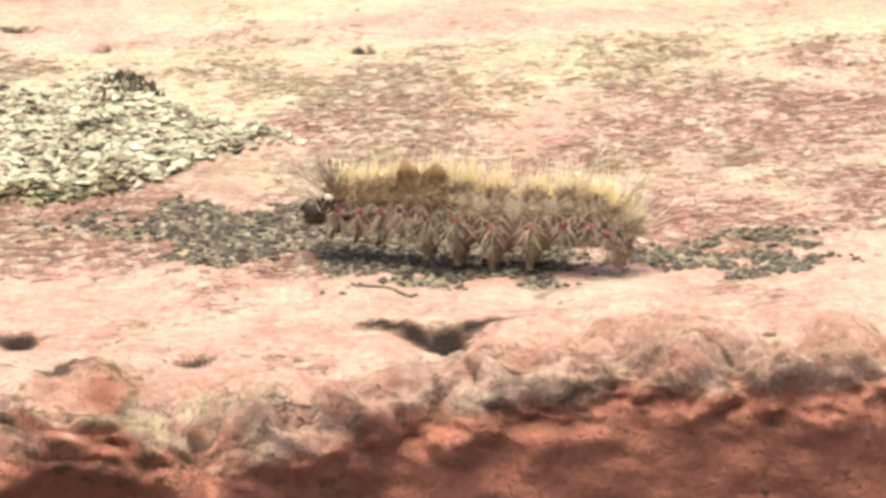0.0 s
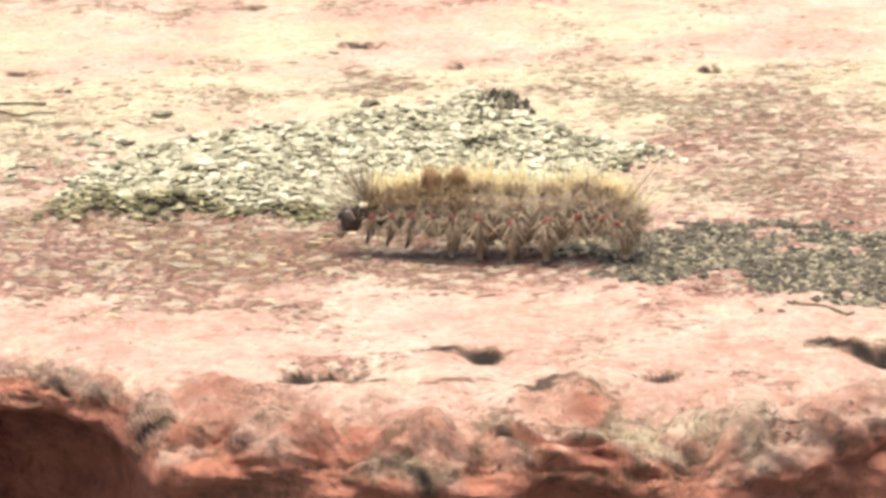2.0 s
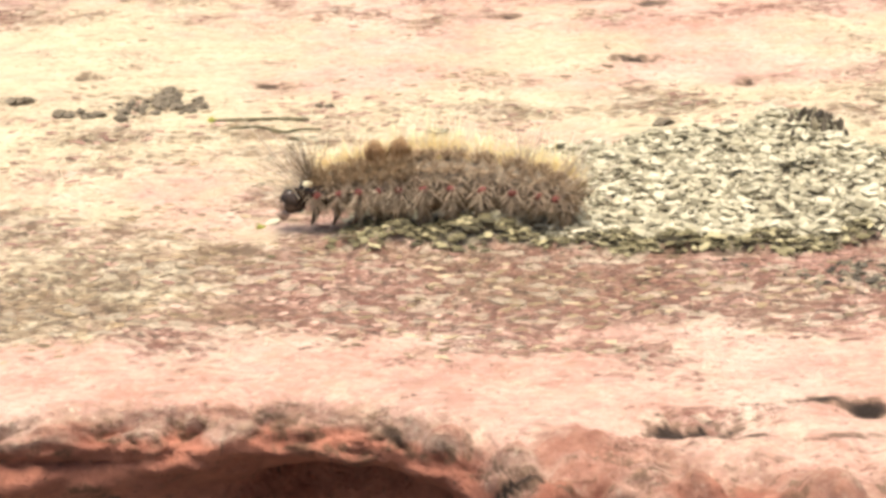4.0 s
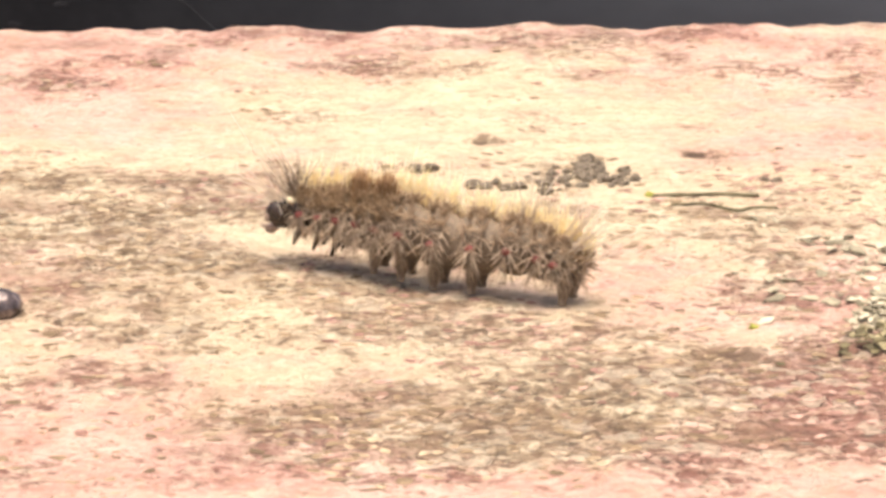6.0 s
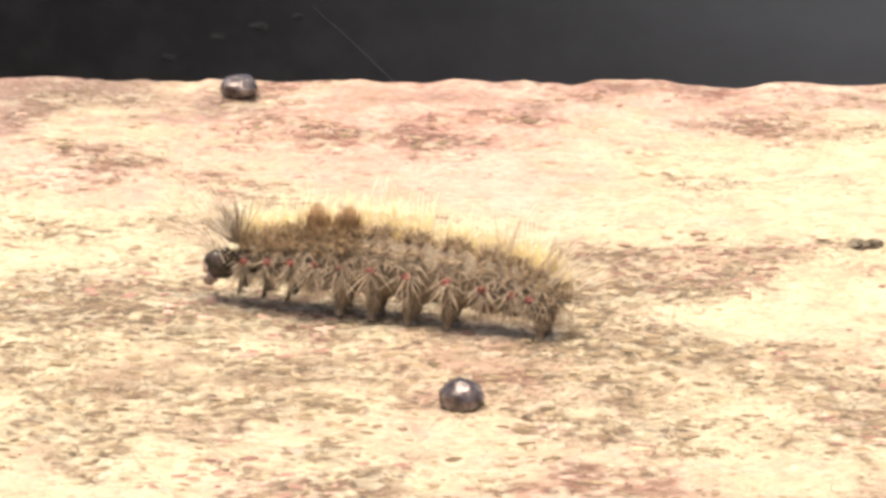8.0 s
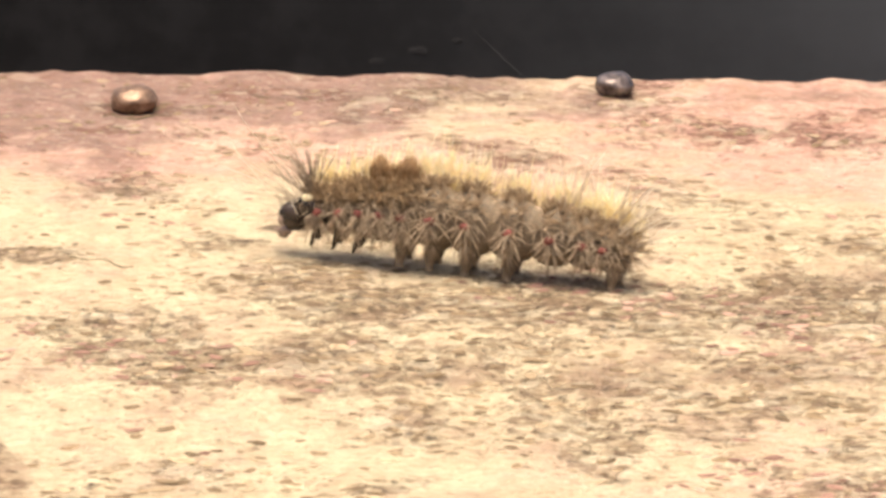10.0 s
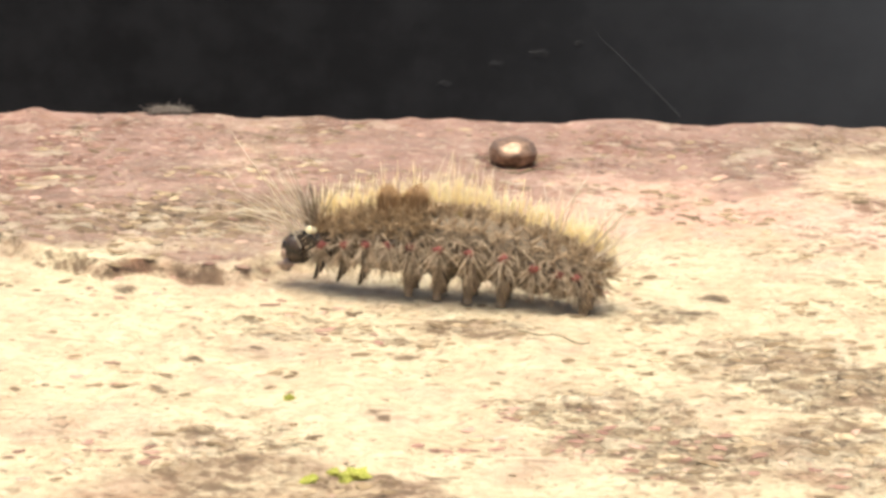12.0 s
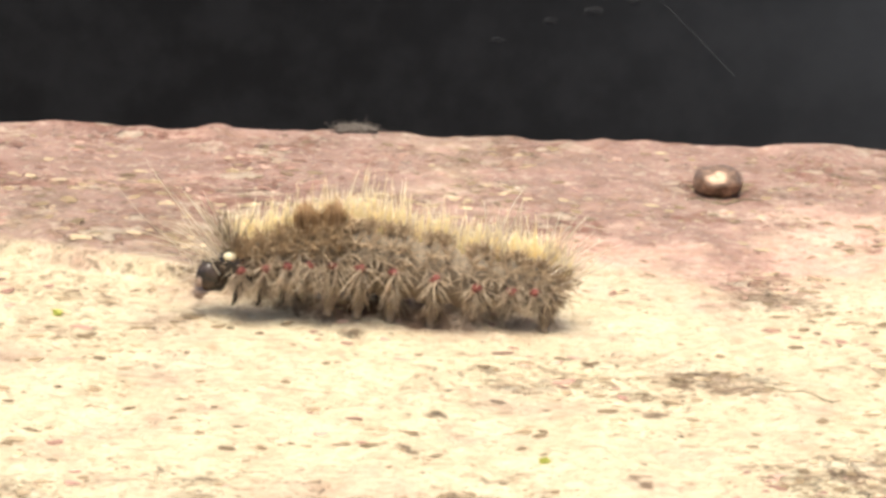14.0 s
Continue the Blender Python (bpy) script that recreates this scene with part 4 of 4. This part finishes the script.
def around(i, angle, x=0.0, out=1.0):
    """A place on the ring and the way out of it, angle in degrees from the top, plus towards the far side."""
    r, a = RADII[i], radians(angle)
    return np.array([x, SLIM * out * r * math.sin(a), CLEAR + r + out * r * math.cos(a)]), np.array([0, math.sin(a), math.cos(a)])


def fan(i, angle, count, length, spread, g, tilt=(0, 0, 0), x=0.0):
    p, n = around(i, angle, x)
    roots = p + g.normal(0, 0.018, (count, 3)) + np.outer(g.uniform(-0.055, 0.055, count), (1, 0, 0))
    ways = n + g.normal(0, spread, (count, 3)) + np.array(tilt)
    return list(roots), list(ways), list(length * g.uniform(0.5, 1.15, count))


def rosette(i, angle, count, length, g, rise=0.5, arc=180.0, lean=0.0, x=0.0):
    """Bristles that ray out of one wart: over an arc either side of straight down the flank."""
    p, n = around(i, angle, x, 1.02)
    side = 1 if angle >= 0 else -1
    down = np.array([0, side * math.cos(radians(abs(angle))), -math.sin(radians(abs(angle)))])
    turn = np.radians(np.linspace(-arc, arc, count) + g.normal(0, 0.35 * arc / count + 4, count))
    ways = np.outer(np.cos(turn), down) + np.outer(np.sin(turn), (1, 0, 0)) + np.outer(rise * g.uniform(0.6, 1.4, count), n) + np.array([lean, 0, 0])
    return list(p + g.normal(0, 0.010, (count, 3))), list(ways), list(length * g.uniform(0.55, 1.18, count))


def join(*groups):
    return [sum((list(g[k]) for g in groups), []) for k in range(3)]


def leg_mesh(kind, side):
    """A jointed true leg, or a stout proleg with a broad foot, standing on the ground."""
    verts, faces, ring = [], [], 10
    if kind == "leg":
        line = [((0.000, 0.050, CLEAR + 0.06), 0.034), ((-0.012, 0.070, CLEAR - 0.01), 0.027), ((-0.022, 0.080, 0.082), 0.021), ((-0.024, 0.082, 0.076), 0.017),
                ((-0.034, 0.078, 0.050), 0.014), ((-0.042, 0.072, 0.030), 0.009), ((-0.046, 0.070, 0.024), 0.004)]
    else:
        line = [((0.000, 0.050, CLEAR + 0.10), 0.066), ((-0.004, 0.070, CLEAR + 0.01), 0.054), ((-0.010, 0.080, 0.072), 0.040), ((-0.014, 0.084, 0.044), 0.030),
                ((-0.016, 0.086, 0.028), 0.026), ((-0.017, 0.088, 0.015), 0.032), ((-0.017, 0.088, 0.004), 0.033), ((-0.017, 0.088, 0.0), 0.022)]
    for (x, y, z), r in line:
        for k in range(ring):
            c = 2 * math.pi * k / ring
            verts.append(((x + r * math.cos(c)) * CM, (side * y + r * math.sin(c)) * CM, z * CM))
    for a in range(len(line) - 1):
        for k in range(ring):
            j = (k + 1) % ring
            faces.append((a * ring + k, a * ring + j, (a + 1) * ring + j, (a + 1) * ring + k))
    faces += [tuple(range(ring)), tuple(range((len(line) - 1) * ring, len(line) * ring))[::-1]]
    return mesh_from(kind, verts, faces, BLACK if kind == "leg" else BELLY)


def hair_part(name, groups, radius, seed, material, parent, label="", droop=0.0, curl=0.15):
    v, f = hairs(*join(*groups), radius, seed, droop, curl)
    return part(name, mesh_from(name, v, f, material), None, parent, label)


def build_segment(i, thing):
    g = np.random.default_rng(300 + i)
    seg = part("segment", segment_body(i), None, thing)
    fore = i < 5
    k = RADII[i] / 0.185
    # short bristles in rosettes on two rows of warts along the back, both sides
    crown = []
    for s in (-1, 1):
        for dx in (-0.045, 0.045):
            crown += [rosette(i, s * 14, 14, 0.098 * k, g, 1.0, 180, 0.30, dx), rosette(i, s * 45, 16, 0.108 * k, g, 0.75, 180, 0.30, dx + 0.02)]
    crown += [rosette(i, -4, 14, 0.095 * k, g, 1.4, 180, 0.3, dx) for dx in (-0.05, 0.03)]
    hair_part("dorsal_bristles", crown, 0.0060, 850 + i, BROWN if fore else DUN, seg, "tawny bristles on the back" if fore else "dun bristles on the back", 0.15, 0.35)
    # long bristles that ray down from the red warts over the legs
    stars = []
    for s in (-1, 1):
        stars += [rosette(i, s * 86, 20, 0.175 * k, g, 0.55, 100, g.normal(0.05, 0.15)), rosette(i, s * 76, 9, 0.105 * k, g, 0.6, 180, 0.25, 0.03),
                  rosette(i, s * 66, 12, 0.105 * k, g, 0.6, 170, 0.2, -0.06), rosette(i, s * 64, 12, 0.105 * k, g, 0.6, 170, 0.2, 0.07)]
    hair_part("bristles", stars, 0.0058, 900 + i, BUFF, seg, "buff bristles raying from the wart", 0.65, 0.5)
    skirt = [rosette(i, s * 108, 26 if i < 4 else 17, 0.135 if i < 4 else 0.125, g, 0.7, 85) for s in (-1, 1)]
    hair_part("skirt_bristles", skirt, 0.0050, 950 + i, BUFF, seg, "pale bristles hanging over the legs", 0.6, 0.3)
    # upright yellow fringe along the back
    tall = 0.195 if i < 4 else 0.235 if i < 7 else 0.20
    fringe = [fan(i, a, n, tall, 0.20, g, (0.08, 0, 1.6), x) for a, n in ((26, 13), (46, 14), (66, 14)) for x in (-0.075, -0.025, 0.025, 0.075)]
    fringe += [fan(i, a, 5, tall * 1.55, 0.28, g, (0.12, 0, 1.4)) for a in (25, 50)]
    hair_part("back_fringe", fringe, 0.0028, 1200 + i, YELLOW, seg, "fine yellow upright hairs", 0.0, 0.2)
    if i in (3, 4):
        p, _ = around(i, 0, -0.030 if i == 3 else -0.020, 0.95)
        n = 300
        spread = g.normal(0, 1, (n, 2)) * (0.034, 0.036)
        roots = p + np.c_[spread, np.zeros(n)]
        ways = np.c_[spread * 0.6 + g.normal(0, 0.04, (n, 2)), np.ones(n)] + np.array([-0.10 if i == 3 else 0.10, 0, 0])
        hair_part("back_tuft", [(list(roots), list(ways), list(g.uniform(0.75, 1.0, n) * (0.218 - 0.8 * np.abs(spread[:, 0]) - 0.5 * np.abs(spread[:, 1]))))], 0.0042, 1500 + i, TUFT, seg, "brown brush-like tuft", 0.0, 0.06)
    if fore:
        hair_part("tawny_hairs", [fan(i, a, 34, 0.11, 0.40, g, (0.1, 0, 0.5)) for a in (-62, -35, 35)], 0.0044, 1600 + i, BROWN, seg, "tawny short hairs", 0.1, 0.3)
    if i < SEGMENTS - 1:
        for s in (-1, 1):
            p, n = around(i, s * 86, 0.0, 1.02)
            part("red_wart", blob(p + n * 0.012, (0.036, 0.022, 0.025), i + s, 0.45, 2), RED, seg, "small red wart")
    if i in (0, 1, 2):
        for s in (-1, 1):
            part("leg", leg_mesh("leg", s), None, seg, "thin dark jointed leg")
    if i in (4, 5, 6, 7, SEGMENTS - 1):
        for s in (-1, 1):
            part("proleg", leg_mesh("proleg", s), None, seg, "stubby brown proleg")
        tuftlets = [rosette(i, s * 128, 12, 0.11, g, 0.6, 70) for s in (-1, 1)]
        hair_part("leg_bristles", tuftlets, 0.0056, 1700 + i, BUFF, seg, "buff bristles over the foot", 0.75, 0.2)
    if i == 0:
        # the collar warts, cream in place of a highlight, and the dark hair pencils
        for s in (-1, 1):
            part("collar_wart", blob((-0.070, s * 0.098, CLEAR + 0.222), (0.038, 0.026, 0.027), 5 + s, 0.05, 3), COLLAR, seg, "shiny collar wart, its highlight painted cream")
            part("collar_plate", blob((-0.060, s * 0.058, CLEAR + 0.160), (0.088, 0.066, 0.088), 15 + s, 0.15, 3), BLACK, seg, "dark collar plate")
            p = np.array([-0.06, s * 0.06, CLEAR + 0.22])
            pencil = (list(p + g.normal(0, 0.012, (26, 3))), list(g.normal(0, 0.38, (26, 3)) + (-0.40, s * 0.30, 1.0)), list(g.uniform(0.16, 0.36, 26)))
            hair_part("hair_pencil", [pencil], 0.0042, 1800 + s, GREY, seg, "dark pencil of long hairs", 0.0, 0.15)
        p = np.array([-0.06, 0.0, CLEAR + 0.17])
        long = (list(p + g.normal(0, 0.05, (26, 3))), list(g.normal(0, 0.42, (26, 3)) + (-0.75, 0, 0.85)), list(g.uniform(0.26, 0.66, 26)))
        whips = (list(p + g.normal(0, 0.04, (7, 3))), list(g.normal(0, 0.30, (7, 3)) + (-0.95, 0, 0.60)), list(g.uniform(0.50, 0.85, 7)))
        hair_part("whip_hairs", [whips], 0.0044, 1855, WHITE, seg, "very long pale curved hairs", -0.05, 0.45)
        hair_part("long_hairs", [long], 0.0046, 1850, WHITE, seg, "long pale hairs", 0.25, 0.3)
    if i in (8, 10, 11):
        p = np.array([0.03, 0.0, CLEAR + 1.5 * RADII[i]])
        long = (list(p + g.normal(0, 0.05, (13, 3))), list(g.normal(0, 0.30, (13, 3)) + (0.75 if i > 8 else 0.35, 0.1, 0.9)), list(g.uniform(0.26, 0.56, 13)))
        hair_part("long_hairs", [long], 0.0050, 1860 + i, WHITE, seg, "long pale hairs", 0.10, 0.25)
    if i == SEGMENTS - 1:
        rear = [fan(i, a, 20, 0.10, 0.45, g, (1.1, 0, -0.1), 0.05) for a in (-110, -75, -40, 0, 50, 95)]
        hair_part("tail_hairs", rear, 0.0056, 1900, DUN, seg, "dun hairs behind", 0.3, 0.3)
    return seg


def build_head(thing):
    head = part("head", blob((0.010, 0, CLEAR + 0.066), (0.088, 0.092, 0.098), 3, 0.16, 4, 1.6), BLACK, thing, "glossy brown-black rounded head")
    part("forehead", blob((-0.066, 0, CLEAR + 0.055), (0.026, 0.026, 0.055), 21, 0.2, 3), FACE, head, "pale triangular forehead")
    part("mouthparts", blob((-0.080, 0, CLEAR - 0.040), (0.040, 0.062, 0.032), 8, 0.3, 3), FACE, head, "pale pinkish mouthparts")
    for s in (-1, 1):
        part("head_lobe", blob((-0.012, s * 0.044, CLEAR + 0.082), (0.082, 0.058, 0.084), 6 + s, 0.12, 3), BLACK, head)
        part("face_patch", blob((-0.070, s * 0.078, CLEAR + 0.058), (0.022, 0.020, 0.030), 9 + s, 0.4, 3), FACE, head, "pale face patch")
        part("palp", blob((-0.070, s * 0.055, CLEAR - 0.020), (0.050, 0.018, 0.016), 12 + s, 0.3, 2), FACE, head, "pale stubby palp")
        v, f = hairs([(-0.08, s * 0.06, CLEAR - 0.005)] * 3, [(-1, s * 0.5, -0.1), (-1, s * 0.3, 0.1), (-0.8, s * 0.7, -0.3)], [0.07, 0.06, 0.05], 0.007, 4)
        part("antenna", mesh_from("antenna", v, f, FACE), None, head)
    g = np.random.default_rng(77)
    v, f = hairs(g.normal(0, 0.05, (40, 3)) + (-0.03, 0, CLEAR + 0.12), g.normal(0, 0.6, (40, 3)) + (-0.7, 0, 0.6), g.uniform(0.08, 0.18, 40), 0.0034, 6, 0.1, 0.3)
    part("face_hairs", mesh_from("face_hairs", v, f, WHITE), None, head)
    return head


caterpillar = tagged(new("caterpillar"), "hairy grey-brown caterpillar with red warts and yellow back fringe", "caterpillar")
segments = [build_segment(i, caterpillar) for i in range(SEGMENTS)]
head = build_head(caterpillar)

# seconds, face x y and tail x y on the stone in centimetres
TRACK = [
    (0.0, 8.62, -4.23, 10.98, -4.96),
    (0.5, 8.00, -4.11, 10.32, -4.64),
    (1.0, 7.30, -3.81, 9.65, -4.33),
    (1.5, 6.46, -3.58, 8.89, -4.04),
    (2.0, 5.74, -3.39, 8.04, -3.86),
    (2.2, 5.34, -3.12, 7.70, -3.70),
    (4.3, 2.47, -1.54, 4.68, -1.76),
    (4.5, 2.10, -1.21, 4.21, -1.80),
    (5.0, 1.23, -1.04, 3.44, -1.85),
    (5.5, 0.55, -0.48, 2.62, -1.50),
    (6.0, -0.27, -0.15, 1.78, -1.21),
    (6.5, -1.17, 0.09, 1.04, -0.70),
    (7.0, -1.97, 0.22, 0.32, -0.38),
    (7.5, -2.71, 0.49, -0.41, -0.21),
    (8.0, -3.54, 0.79, -1.27, 0.00),
    (8.5, -4.08, 1.12, -1.93, 0.33),
    (8.7, -4.19, 1.04, -2.05, 0.24),
    (10.8, -7.30, 1.92, -5.13, 1.52),
    (11.0, -7.60, 1.93, -5.48, 1.63),
    (11.5, -8.28, 2.07, -6.20, 1.76),
    (12.0, -8.56, 2.32, -6.58, 1.82),
    (12.5, -8.98, 2.48, -7.11, 1.94),
    (13.0, -9.47, 2.44, -7.43, 2.07),
    (13.5, -9.90, 2.41, -7.80, 2.30),
    (14.0, -10.47, 2.49, -8.29, 2.39),
]
# seconds, how far the head is raised
RAISE = [(0, 0.17), (0.5, 0.06), (1, 0.08), (1.5, 0.13), (2, 0.11), (2.2, 0.13), (4.3, 0.02), (4.5, 0.08), (5, 0.18), (5.5, 0.19), (6, 0.165), (6.5, 0.06), (7, 0.06), (7.5, 0.06), (8, 0.06), (8.5, 0.06), (8.7, 0.06), (10.8, 0.065), (11, 0), (11.5, 0), (12, 0.05), (12.5, 0.1), (13, 0.125), (13.5, -0.02), (14, 0.03)]
# seconds, how far the hind part is humped up as the tail draws in
HUMP = [(0, 0.05), (0.5, 0.07), (1.0, 0.07), (1.5, 0.08), (2.0, 0.08), (2.2, 0.03), (4.3, 0.01), (4.5, 0.09), (5.0, 0.05), (5.5, 0.07), (6.0, 0.05), (6.5, 0.02), (7.0, -0.03), (8.7, -0.04),
        (10.8, 0.0), (11.0, -0.06), (11.5, -0.07), (12.0, -0.06), (12.5, -0.03), (13.0, 0.0), (13.5, -0.06), (14.0, -0.06)]
STRIDE, PHASE = 0.78, 0.25


def at_time(t, row):
    return float(np.interp(t, *zip(*row)))


def motions():
    times = [round(0.1 * k, 1) for k in range(141)]
    mids = [((a + c) / 2, (b + d) / 2) for _, a, b, c, d in TRACK]
    length = [(r[0], math.hypot(r[3] - r[1], r[4] - r[2])) for r in TRACK]
    gone, way = [(0.0, 0.0)], 0.0
    for k in range(1, len(TRACK)):
        way += math.dist(mids[k], mids[k - 1])
        gone.append((TRACK[k][0], way))
    rows = []
    for (t, a, b, c, d), (x, y) in zip(TRACK, mids):
        z = np.mean([on_top(px, py / DEEP) for px, py in ((a, b), (x, y), (c, d))])
        rows.append((t, pose(x * CM, y * CM, max(0.0, 0.7 * float(z)) * CM, 0, 0, math.degrees(math.atan2(d - b, c - a)))))
    walk(caterpillar, rows)
    for i, seg in enumerate([head, *segments]):
        x0 = HEAD_AT if i == 0 else SPOTS[i - 1]
        u = (x0 - HEAD_AT) / (SPOTS[-1] - HEAD_AT)
        rows = []
        for t in times:
            ph = 2 * math.pi * (at_time(t, gone) / STRIDE + PHASE + 0.85 * u)
            shift = -0.040 * (0.35 + u) * math.sin(ph)
            lift = 0.035 * (0.25 + 0.75 * u) * max(0.0, math.cos(ph)) ** 2
            lift += at_time(t, HUMP) * (math.exp(-((u - 0.84) / 0.16) ** 2) - 0.15)
            up, nod = at_time(t, RAISE) * max(0.0, 1 - 1.7 * u), 60 * at_time(t, RAISE) * (u < 0.45)
            rows.append((t, pose((x0 * at_time(t, length) / LENGTH + shift) * CM, 0, max(-0.06, lift + up) * CM, 0, 0.5 * nod - (6 if i == 0 else 0), 0)))
        walk(seg, rows)


motions()
